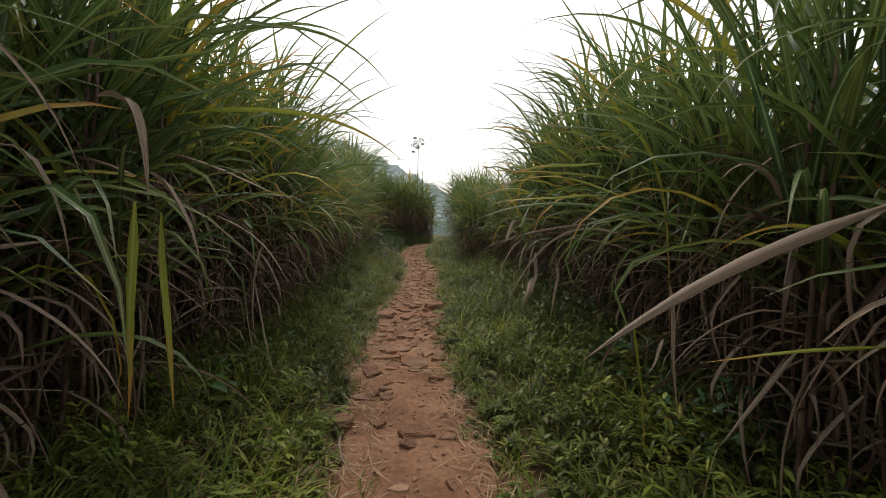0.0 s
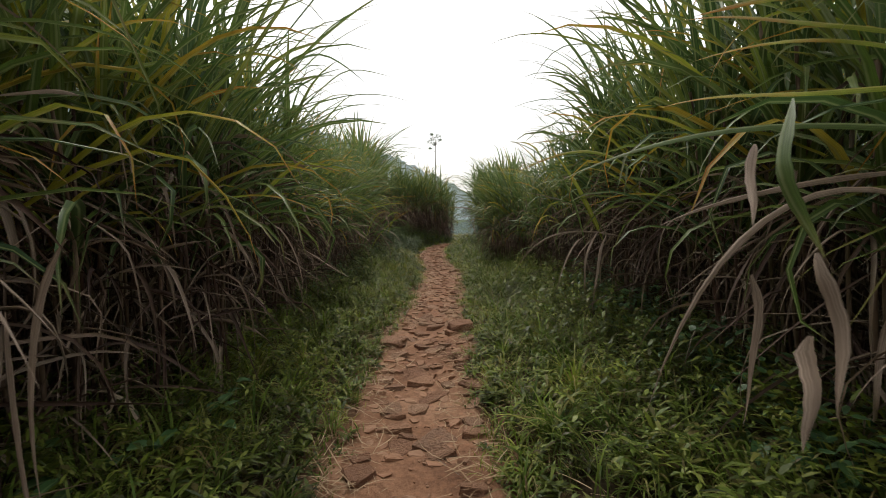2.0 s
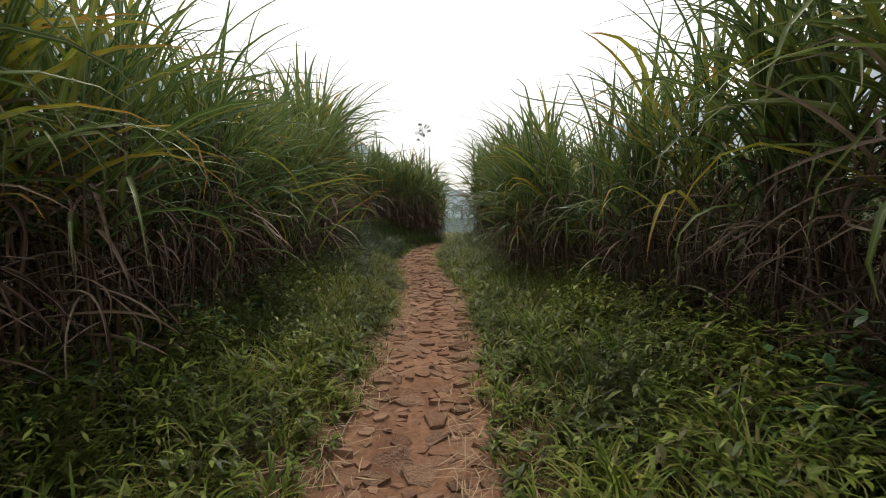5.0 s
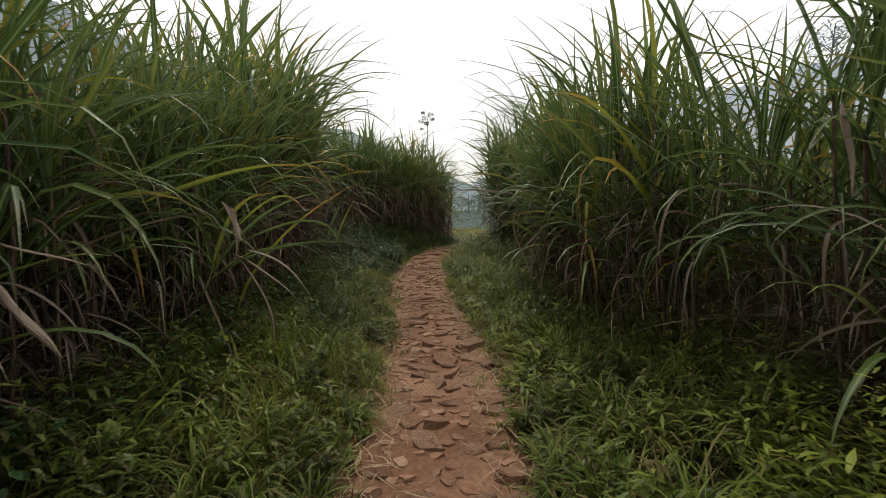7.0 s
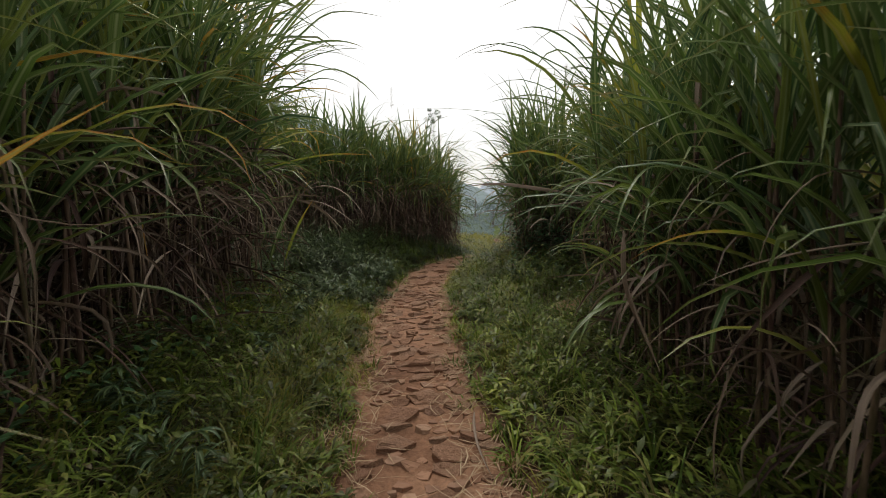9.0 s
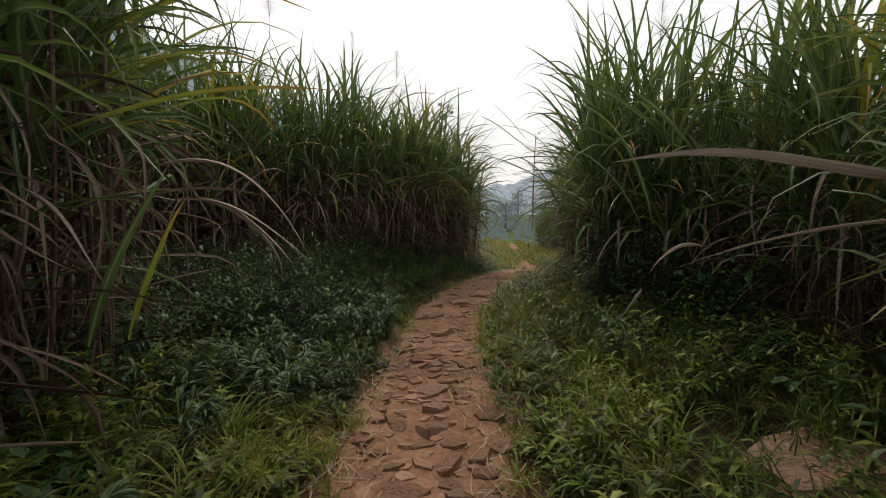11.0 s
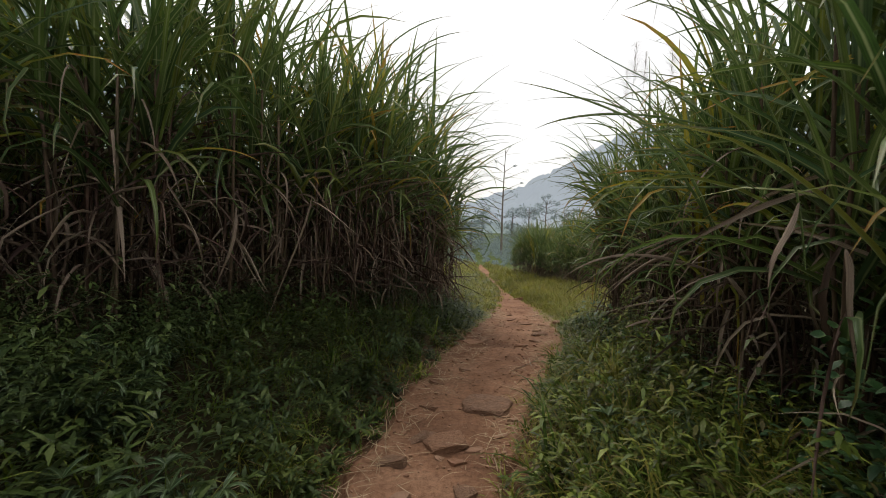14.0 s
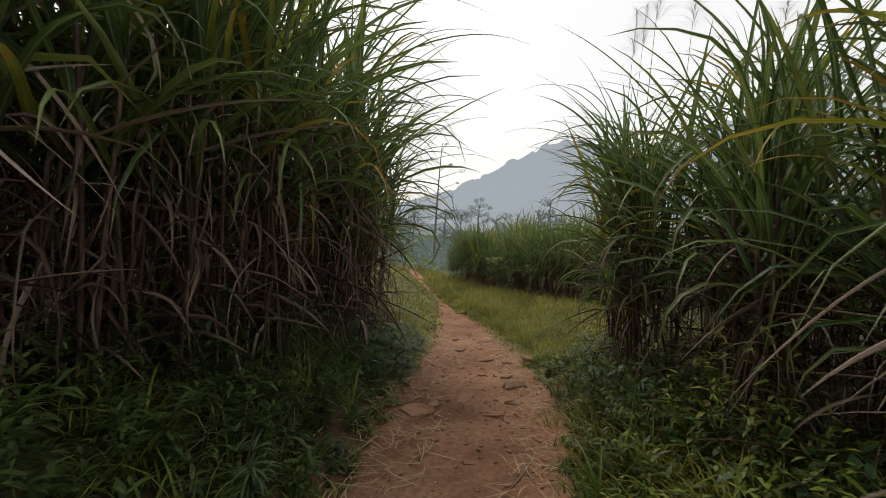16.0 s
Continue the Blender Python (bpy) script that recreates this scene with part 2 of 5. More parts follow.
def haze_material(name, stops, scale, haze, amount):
    """Wooded slope far away: its own green, the air's haze mixed in as emission."""
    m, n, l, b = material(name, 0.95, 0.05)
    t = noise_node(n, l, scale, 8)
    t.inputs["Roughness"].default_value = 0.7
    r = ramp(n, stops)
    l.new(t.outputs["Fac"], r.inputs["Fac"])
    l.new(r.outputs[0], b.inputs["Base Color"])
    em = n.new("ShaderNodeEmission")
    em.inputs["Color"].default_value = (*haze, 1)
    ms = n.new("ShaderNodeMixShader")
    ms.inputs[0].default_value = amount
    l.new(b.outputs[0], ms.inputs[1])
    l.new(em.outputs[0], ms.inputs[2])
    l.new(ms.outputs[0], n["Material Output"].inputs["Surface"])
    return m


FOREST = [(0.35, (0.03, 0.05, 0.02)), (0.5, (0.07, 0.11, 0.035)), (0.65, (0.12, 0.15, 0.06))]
# Last two arguments: painted haze colour and how much of it glows over the green.
HILL_NEAR = haze_material("wooded_slope_hazed", FOREST, 0.08, (0.56, 0.65, 0.73), 0.62)
HILL_FAR = haze_material("far_mountain_hazed", FOREST, 0.03, (0.69, 0.76, 0.85), 0.89)
WOOD_FAR = haze_material("far_tree_crown_hazed", FOREST, 1.2, (0.50, 0.60, 0.68), 0.30)


# ---- building helpers ----
def smooth(a, b, x):
    t = np.clip((np.asarray(x, float) - a) / (b - a), 0, 1)
    return t * t * (3 - 2 * t)


def bumps(x, y, size, seed=0.0):
    """Smooth value noise made of turned sine waves, in -1 .. 1."""
    x, y = np.asarray(x, float) / size, np.asarray(y, float) / size
    v = np.zeros(np.broadcast(x, y).shape)
    for k in range(5):
        a = 1.3 * k + seed
        f = 1.0 + 0.37 * k
        v += np.sin(6.28 * f * (x * math.cos(a) + y * math.sin(a)) + 2.1 * k + 5 * seed + 1.5 * np.sin(3.1 * (y * math.cos(a) - x * math.sin(a)) * f + k))
    return v / 5


class Soup:
    """Vertices, faces and leaf coordinates gathered for one mesh."""

    def __init__(self):
        self.v, self.q, self.t, self.along, self.across, self.n = [], [], [], [], [], 0

    def add(self, v, quads, tris, along, across):
        self.v.append(v)
        if len(quads):
            self.q.append(quads + self.n)
        if len(tris):
            self.t.append(tris + self.n)
        self.along.append(along)
        self.across.append(across)
        self.n += len(v)

    def add_soup(self, other, m):
        """Another soup, moved by the 4 x 4 matrix m."""
        if not other.n:
            return
        v, q, t, al, ac = other.arrays()
        self.add(v @ m[:3, :3].T + m[:3, 3], q, t, al, ac)

    def arrays(self):
        cat = lambda a, w: np.concatenate(a) if a else np.zeros((0, w), int)
        return np.concatenate(self.v), cat(self.q, 4), cat(self.t, 3), np.concatenate(self.along), np.concatenate(self.across)

    def mesh(self, name, mat, shade=True):
        v, q, t, al, ac = self.arrays()
        me = bpy.data.meshes.new(name)
        me.vertices.add(len(v))
        me.vertices.foreach_set("co", v.astype(np.float32).ravel())
        loops = np.concatenate([q.ravel(), t.ravel()]).astype(np.int32)
        starts = np.concatenate([np.arange(len(q)) * 4, len(q) * 4 + np.arange(len(t)) * 3]).astype(np.int32)
        me.loops.add(len(loops))
        me.loops.foreach_set("vertex_index", loops)
        me.polygons.add(len(starts))
        me.polygons.foreach_set("loop_start", starts)
        me.polygons.foreach_set("use_smooth", np.full(len(starts), shade))
        for key, val in (("along", al), ("across", ac)):
            at = me.attributes.new(key, "FLOAT", "POINT")
            at.data.foreach_set("value", val.astype(np.float32))
        me.update(calc_edges=True)
        me.validate()
        me.materials.append(mat)
        return me


def turn_z(x, y, z, deg, scale=1.0, tall=1.0):
    a = radians(deg)
    return np.array([[scale * math.cos(a), -scale * math.sin(a), 0, x], [scale * math.sin(a), scale * math.cos(a), 0, y], [0, 0, scale * tall, z], [0, 0, 0, 1.0]])


def ribbons(base, az, el, bend, length, width, seg=6, fold=0.25, power=1.6, twist=None, kink=None, kink_at=None, curl=None, blunt=0.5, cols=3):
    """Long leaves as bent ribbons, one for each row: they start at base, head az, rise at el and bow down by bend (radians)."""
    base = np.atleast_2d(base)
    k = len(base)
    full = lambda a, d: np.full(k, float(d)) if a is None else np.broadcast_to(np.asarray(a, float), (k,))
    az, el, bend, length, width = (np.broadcast_to(np.asarray(a, float), (k,)) for a in (az, el, bend, length, width))
    twist, kink, kink_at, curl = full(twist, 0), full(kink, 0), full(kink_at, 0.5), full(curl, 0)
    s = np.linspace(0, 1, seg + 1)[None, :]
    e = el[:, None] - bend[:, None] * s ** power - kink[:, None] / (1 + np.exp(-(s - kink_at[:, None]) * 40))
    a = az[:, None] + curl[:, None] * s
    d = np.stack([np.cos(e) * np.cos(a), np.cos(e) * np.sin(a), np.sin(e)], -1)
    step = d * (length / seg)[:, None, None]
    p = base[:, None, :] + np.concatenate([np.zeros((k, 1, 3)), np.cumsum((step[:, :-1] + step[:, 1:]) / 2, 1)], 1)
    side = np.stack([-np.sin(a), np.cos(a), np.zeros_like(a)], -1)
    nrm = np.cross(d, side)
    tw = twist[:, None] * s
    side, nrm = side * np.cos(tw)[..., None] + nrm * np.sin(tw)[..., None], nrm * np.cos(tw)[..., None] - side * np.sin(tw)[..., None]
    w = width[:, None] * np.minimum(1, blunt + 5 * s * (1 - blunt)) * np.clip(1 - s ** 2.4, 0.02, 1) / 2
    if cols == 3:
        row = np.stack([p - side * w[..., None] + nrm * (fold * w)[..., None], p - nrm * (fold * w)[..., None], p + side * w[..., None] + nrm * (fold * w)[..., None]], 2)
        ac = np.array([1.0, 0.0, 1.0])
    else:
        row = np.stack([p - side * w[..., None], p + side * w[..., None]], 2)
        ac = np.array([0.0, 1.0])
    v = row.reshape(-1, 3)
    c = cols
    i0 = (np.arange(k) * (seg + 1) * c)[:, None, None] + (np.arange(seg) * c)[None, :, None] + np.arange(c - 1)[None, None, :]
    quads = np.stack([i0, i0 + 1, i0 + c + 1, i0 + c], -1).reshape(-1, 4)
    along = np.broadcast_to(s[:, :, None], (k, seg + 1, c)).reshape(-1)
    across = np.broadcast_to(ac[None, None, :], (k, seg + 1, c)).reshape(-1)
    return v, quads, np.zeros((0, 3), int), along, across


def tubes(base, top, r0, r1, sides=6, rings=8, bow=0.0, knots=0.0):
    """Tapered round stems from base to top, with a slight bow and swollen joints."""
    base, top = np.atleast_2d(base).astype(float), np.atleast_2d(top).astype(float)
    k = len(base)
    s = np.linspace(0, 1, rings + 1)[None, :]
    axis = top - base
    p = base[:, None, :] + axis[:, None, :] * s[..., None]
    side = np.stack([-axis[:, 1], axis[:, 0], np.zeros(k)], -1)
    side[np.linalg.norm(side, axis=1) < 1e-6] = (1, 0, 0)
    side /= np.linalg.norm(side, axis=1)[:, None]
    out = np.cross(axis / np.linalg.norm(axis, axis=1)[:, None], side)
    p = p + side[:, None, :] * (bow * np.sin(np.pi * s))[..., None] * np.linalg.norm(axis, axis=1)[:, None, None]
    r = (np.broadcast_to(r0, (k,))[:, None] * (1 - s) + np.broadcast_to(r1, (k,))[:, None] * s) * (1 + knots * (np.arange(rings + 1) % 2))[None, :]
    th = np.arange(sides) * 2 * np.pi / sides
    v = p[:, :, None, :] + r[:, :, None, None] * (np.cos(th)[None, None, :, None] * side[:, None, None, :] + np.sin(th)[None, None, :, None] * out[:, None, None, :])
    i = (np.arange(k) * (rings + 1) * sides)[:, None, None] + (np.arange(rings) * sides)[None, :, None]
    j = np.arange(sides)[None, None, :]
    jn = (j + 1) % sides
    quads = np.stack([i + j, i + jn, i + sides + jn, i + sides + j], -1).reshape(-1, 4)
    n = k * (rings + 1) * sides
    return v.reshape(-1, 3), quads, np.zeros((0, 3), int), np.broadcast_to(s[:, :, None], (k, rings + 1, sides)).reshape(-1), np.full(n, 0.5)


def soup_of(*pieces):
    s = Soup()
    for p in pieces:
        s.add(*p)
    return s


def mesh_part(name, me, parent, label=""):
    ob = new(name, me)
    ob.parent = parent
    return tagged(ob, label)


def empty(name, x, y, z, deg=0.0, scale=1.0):
    ob = new(name)
    ob.empty_display_size = 0.1
    ob.matrix_basis = pose(x, y, z, 0, 0, deg) @ Matrix.Diagonal((scale, scale, scale, 1))
    return ob


# ---- plan of the place ----
# the path's middle line: y, x, half width
WAY = [(-6, -0.70, 0.48), (2.4, -0.38, 0.48), (4.3, -0.50, 0.46), (5.44, -0.51, 0.46), (7.05, -0.41, 0.46), (8.5, -0.29, 0.42), (10.7, -0.13, 0.45), (11.7, -0.06, 0.45), (13.1, -0.06, 0.44), (14.4, -0.16, 0.42), (16.5, -0.28, 0.50), (17.6, -0.24, 0.49), (18.5, -0.16, 0.44), (19.7, -0.05, 0.44), (20.4, 0.04, 0.44), (21.4, 0.45, 0.55), (22.8, 1.12, 0.69), (24.0, 1.62, 0.68), (25.7, 2.22, 0.64), (28.2, 2.95, 0.52), (31.0, 3.45, 0.20), (33.5, 3.95, 0.05), (39.0, 4.65, 0.05), (41.0, 4.95, 0.28), (43.5, 5.3, 0.26), (46.0, 5.7, 0.05), (60.0, 8.0, 0.05)]
# the feet of the standing cane: y, x
LEFT_EDGE = [(-7, -2.731), (3, -2.406), (6, -2.294), (9, -2.281), (13, -2.2), (16, -2.3), (17.6, -2.7)]
RIGHT_EDGE = [(-7, 1.219), (3, 1.65), (6, 1.95), (9, 2.119), (11, 1.78), (12.5, 1.50), (14.3, 1.45), (15.2, 1.95), (16.2, 2.75), (17.8, 2.7), (19, 2.05), (21, 2.3), (22.6, 2.75), (24.2, 3.25)]


def way(y):
    t = np.array(WAY)
    return np.interp(y, t[:, 0], t[:, 1]), np.interp(y, t[:, 0], t[:, 2])


def from_way(x, y):
    """Distance outside the path's edge, and the side (-1 left, 1 right)."""
    c, w = way(y)
    d = np.asarray(x) - c
    return np.abs(d) - w, np.sign(d)


def fall(y):
    """The land sinks gently beyond the bend."""
    return np.interp(y, [22.0, 24.0, 25.2, 27.2, 33.5, 42.4], [0.0, -0.09, -0.22, -0.50, -0.95, -1.18])


def ground_z(x, y):
    x, y = np.asarray(x, float), np.asarray(y, float)
    d, side = from_way(x, y)
    near = smooth(70, 30, np.hypot(x, y - 15))
    bank = 0.10 * smooth(0, 0.5, d) + 0.16 * smooth(0.5, 1.8, d)
    bay = 0.30 * smooth(0.05, 1.5, d) * np.where(side < 0, 1, 0) * smooth(17.0, 19.5, y) * smooth(27.0, 24.0, y)
    rough = 0.035 * bumps(x, y, 1.1) * smooth(-0.1, 0.4, d) + 0.018 * bumps(x, y, 0.37, 2.0) * smooth(-0.2, 0.3, d)
    return (bank + bay + rough) * near + 0.25 * (1 - near) + fall(y)


def path_z(x, y):
    d, side = from_way(x, y)
    sunk = -0.028 * smooth(4.2, 4.8, y) * smooth(21.5, 19.5, y)
    return fall(y) + sunk + 0.02 * bumps(x, y, 0.9, 4.0) + 0.012 * bumps(x * 0.6, y, 0.23, 1.0) + 0.006 * bumps(x * 0.6, y, 0.11, 3.0) + 0.03 * smooth(-0.35, 0.1, d)


def spread(fine_from, fine_to, step, reach, grow=1.18):
    a = list(np.arange(fine_from, fine_to + step / 2, step))
    up, k = [], step
    x = a[-1]
    while x < reach:
        k *= grow
        x += k
        up.append(x)
    dn, k = [], step
    x = a[0]
    while x > -reach:
        k *= grow
        x -= k
        dn.append(x)
    return np.array(dn[::-1] + a + up)


def grid_mesh(name, X, Y, Z, mat, along_=None, across_=None):
    ny, nx = X.shape
    i = (np.arange(ny - 1) * nx)[:, None] + np.arange(nx - 1)[None, :]
    quads = np.stack([i, i + 1, i + nx + 1, i + nx], -1).reshape(-1, 4)
    n = nx * ny
    s = Soup()
    s.add(np.stack([X, Y, Z], -1).reshape(-1, 3), quads, np.zeros((0, 3), int), np.zeros(n) if along_ is None else along_.ravel(), np.zeros(n) if across_ is None else across_.ravel())
    return s.mesh(name, mat)


gx, gy = spread(-5.0, 6.0, 0.14, 2500), spread(-5.0, 34.0, 0.16, 2500)
GX, GY = np.meshgrid(gx, gy)
gd, _ = from_way(GX, GY)
GZ = ground_z(GX, GY) - 0.09 * smooth(0.12, -0.1, gd)
ground = tagged(new("ground", grid_mesh("ground", GX, GY, GZ, SOIL, smooth(0.45, 0.0, gd + 0.18 * bumps(GX, GY, 0.7, 8.0)), smooth(28, 36, np.hypot(GX, GY - 8)))), "dark field soil under weeds and cane litter", "ground", kind="structure")

py_ = np.arange(-6.0, 46.0, 0.05)
pu = np.linspace(-1.25, 1.25, 41)
PU, PY = np.meshgrid(pu, py_)
pc, pw = way(PY)
ragged = 1 + 0.14 * bumps(PY * 0 + np.sign(PU) * 3, PY, 1.3) + 0.06 * bumps(np.sign(PU) * 7 + PY * 0, PY, 0.33)
PX = pc + PU * pw * ragged
PZ = path_z(PX, PY) + 0.012 - 0.10 * smooth(1.0, 1.25, np.abs(PU))
path = tagged(new("path", grid_mesh("path", PX, PY, PZ, DIRT)), "worn reddish earth path set with flat stones", "path", kind="structure")


# ---- far land ----
def ridge(name, label, mat, dist, az_from, az_to, crest, depth, seed, rough):
    """A wooded ridge that rises in front of a far circle; crest: (bearing, height) pairs."""
    az = np.radians(np.linspace(az_from, az_to, 160))
    u = np.linspace(0, 1, 26)
    A, U = np.meshgrid(az, u)
    c = np.array(crest, float)
    h = np.interp(np.degrees(A), c[:, 0], c[:, 1])
    R = dist + depth * U
    X, Y = R * np.sin(A), R * np.cos(A)
    Z = h * np.sin(np.minimum(U * 1.1, 1.0) * np.pi / 2) ** 1.2
    Z = Z + rough * (bumps(X, Y, dist * 0.12, seed) + 0.6 * bumps(X, Y, dist * 0.035, seed + 1) + 0.35 * bumps(X, Y, dist * 0.012, seed + 2)) * smooth(0, 0.4, U) - 2.5
    return tagged(new(name, grid_mesh(name, X, Y, Z, mat)), label, "hill", kind="structure")


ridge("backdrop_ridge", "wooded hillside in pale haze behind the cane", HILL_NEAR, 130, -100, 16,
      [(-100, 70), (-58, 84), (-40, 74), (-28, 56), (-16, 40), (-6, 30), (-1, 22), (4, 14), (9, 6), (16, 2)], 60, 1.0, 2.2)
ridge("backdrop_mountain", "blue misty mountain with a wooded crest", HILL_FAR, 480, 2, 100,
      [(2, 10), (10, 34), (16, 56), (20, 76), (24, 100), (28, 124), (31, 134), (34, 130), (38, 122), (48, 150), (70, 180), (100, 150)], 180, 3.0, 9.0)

rng = np.random.default_rng(7)


def crown_leaves(centres, radii, per, size):
    """Small leaves scattered through clumps round the given centres."""
    n = len(centres) * per
    i = np.repeat(np.arange(len(centres)), per)
    d = rng.normal(size=(n, 3))
    d /= np.linalg.norm(d, axis=1)[:, None]
    p = np.asarray(centres)[i] + d * (np.asarray(radii)[i] * rng.uniform(0.3, 1.0, n) ** 0.6)[:, None] * np.array([1, 1, 0.7])
    return ribbons(p, rng.uniform(0, 6.28, n), rng.uniform(-0.8, 0.6, n), rng.uniform(0, 0.8, n), size * rng.uniform(0.6, 1.3, n), size * 0.45, seg=2, cols=2)


def tree(name, label, x, y, height, trunk_r, clumps, leaf, crown_mat, per=40, bow=0.02, group=""):
    """clumps: (dx, dy, z, radius) of the leaf masses, each on a limb of its own."""
    base = empty(name, x, y, float(ground_z(x, y)) - 0.05)
    tagged(base, label, "tree", group)
    mesh_part("trunk", soup_of(tubes((0, 0, 0), (0.02 * height, 0, height), trunk_r, trunk_r * 0.25, 8, 10, bow)).mesh("trunk", BARK), base)
    for dx, dy, z, r in clumps:
        z0 = min(z - 0.25 * math.hypot(dx, dy), height * 0.97)
        b0 = np.array([0.02 * z0, 0, z0 * 0.96])
        mesh_part("limb", soup_of(tubes(b0, (dx, dy, z), trunk_r * 0.35, trunk_r * 0.08, 6, 5, 0.05)).mesh("limb", BARK), base)
    cl = np.array([c[:3] for c in clumps])
    mesh_part("crown", soup_of(crown_leaves(cl, [c[3] for c in clumps], per, leaf)).mesh("crown", crown_mat), base)
    return base


tree("tree", "lone slender tree with a small tufted crown above the cane", 0.75, 56.4, 11.9, 0.11,
     [(0.0, 0.2, 12.0, 0.46), (0.6, 0, 12.3, 0.40), (-0.5, 0.1, 11.6, 0.42), (0.1, -0.3, 11.3, 0.36), (0.8, 0.2, 11.8, 0.30), (-0.25, 0, 12.5, 0.28), (-0.45, 0.2, 10.8, 0.24)], 0.15, TREE_LEAF, 150)
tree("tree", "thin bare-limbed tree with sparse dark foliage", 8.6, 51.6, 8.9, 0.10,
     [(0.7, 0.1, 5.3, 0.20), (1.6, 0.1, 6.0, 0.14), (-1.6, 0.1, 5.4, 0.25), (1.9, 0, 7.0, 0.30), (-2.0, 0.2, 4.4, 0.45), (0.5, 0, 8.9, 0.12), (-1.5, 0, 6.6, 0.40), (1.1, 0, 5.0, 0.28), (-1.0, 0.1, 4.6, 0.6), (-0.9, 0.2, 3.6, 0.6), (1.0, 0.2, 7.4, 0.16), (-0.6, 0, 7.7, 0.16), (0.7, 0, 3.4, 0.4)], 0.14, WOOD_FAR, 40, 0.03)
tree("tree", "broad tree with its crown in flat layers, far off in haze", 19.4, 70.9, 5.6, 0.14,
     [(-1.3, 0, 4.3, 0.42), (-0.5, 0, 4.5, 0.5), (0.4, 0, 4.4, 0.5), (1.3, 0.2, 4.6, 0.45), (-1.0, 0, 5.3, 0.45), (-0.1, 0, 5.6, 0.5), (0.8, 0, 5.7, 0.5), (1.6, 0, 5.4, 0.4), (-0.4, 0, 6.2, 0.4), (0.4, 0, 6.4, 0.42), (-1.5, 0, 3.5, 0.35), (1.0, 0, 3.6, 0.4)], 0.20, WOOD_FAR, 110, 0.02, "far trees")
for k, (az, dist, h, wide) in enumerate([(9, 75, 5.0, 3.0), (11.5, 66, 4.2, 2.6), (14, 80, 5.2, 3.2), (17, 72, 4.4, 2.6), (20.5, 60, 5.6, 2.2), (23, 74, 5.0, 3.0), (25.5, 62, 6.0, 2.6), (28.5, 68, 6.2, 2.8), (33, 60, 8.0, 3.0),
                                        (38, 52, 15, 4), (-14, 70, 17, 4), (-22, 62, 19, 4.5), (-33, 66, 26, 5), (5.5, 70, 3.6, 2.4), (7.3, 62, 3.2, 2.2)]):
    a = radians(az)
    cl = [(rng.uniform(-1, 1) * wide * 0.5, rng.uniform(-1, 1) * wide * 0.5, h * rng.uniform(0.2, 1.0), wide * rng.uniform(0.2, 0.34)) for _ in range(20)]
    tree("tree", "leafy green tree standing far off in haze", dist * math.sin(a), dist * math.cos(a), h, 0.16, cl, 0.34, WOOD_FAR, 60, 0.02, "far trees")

# ---- path stones ----
def stone_mesh(k):
    """One broken slab: angular outline, steep split sides, a rough top that slopes a little."""
    n = int(rng.integers(5, 8))
    th = np.sort((np.arange(n) + rng.uniform(-0.38, 0.38, n)) * 2 * np.pi / n)
    r = rng.uniform(0.62, 1.18, n)
    ax, ay, h = 0.5, rng.uniform(0.26, 0.42), rng.uniform(0.16, 0.26)
    tilt = rng.normal(0, 0.10, 2)

    def ring(f, z, jag):
        x, y = ax * f * r * np.cos(th), ay * f * r * np.sin(th)
        return np.stack([x + rng.normal(0, jag, n), y + rng.normal(0, jag, n), z + tilt[0] * x + tilt[1] * y + rng.normal(0, jag, n)], 1)

    v = np.concatenate([ring(1.06, -h * 1.5, 0.01), ring(1.0, h * 0.30, 0.02), ring(0.93, h * 0.5, 0.015), ring(0.5, h * 0.55, 0.03), [[0, 0, h * 0.56]]])
    i = np.arange(n)
    j = (i + 1) % n
    q = np.concatenate([np.stack([a * n + i, a * n + j, (a + 1) * n + j, (a + 1) * n + i], 1) for a in range(3)])
    t = np.stack([3 * n + i, 3 * n + j, np.full(n, 4 * n)], 1)
    return v, q, t, np.zeros(len(v)), np.zeros(len(v))


stone_shapes = [stone_mesh(k) for k in range(26)]
stone_meshes = [soup_of(s).mesh("stone", STONE, False) for s in stone_shapes]
rest = Soup()
placed, singles = [], 0
stony = [(-6, 0.12), (4.2, 0.14), (4.6, 0.92), (18.5, 0.9), (20.0, 0.35), (21.3, 0.06), (24, 0.04), (42, 0.04)]
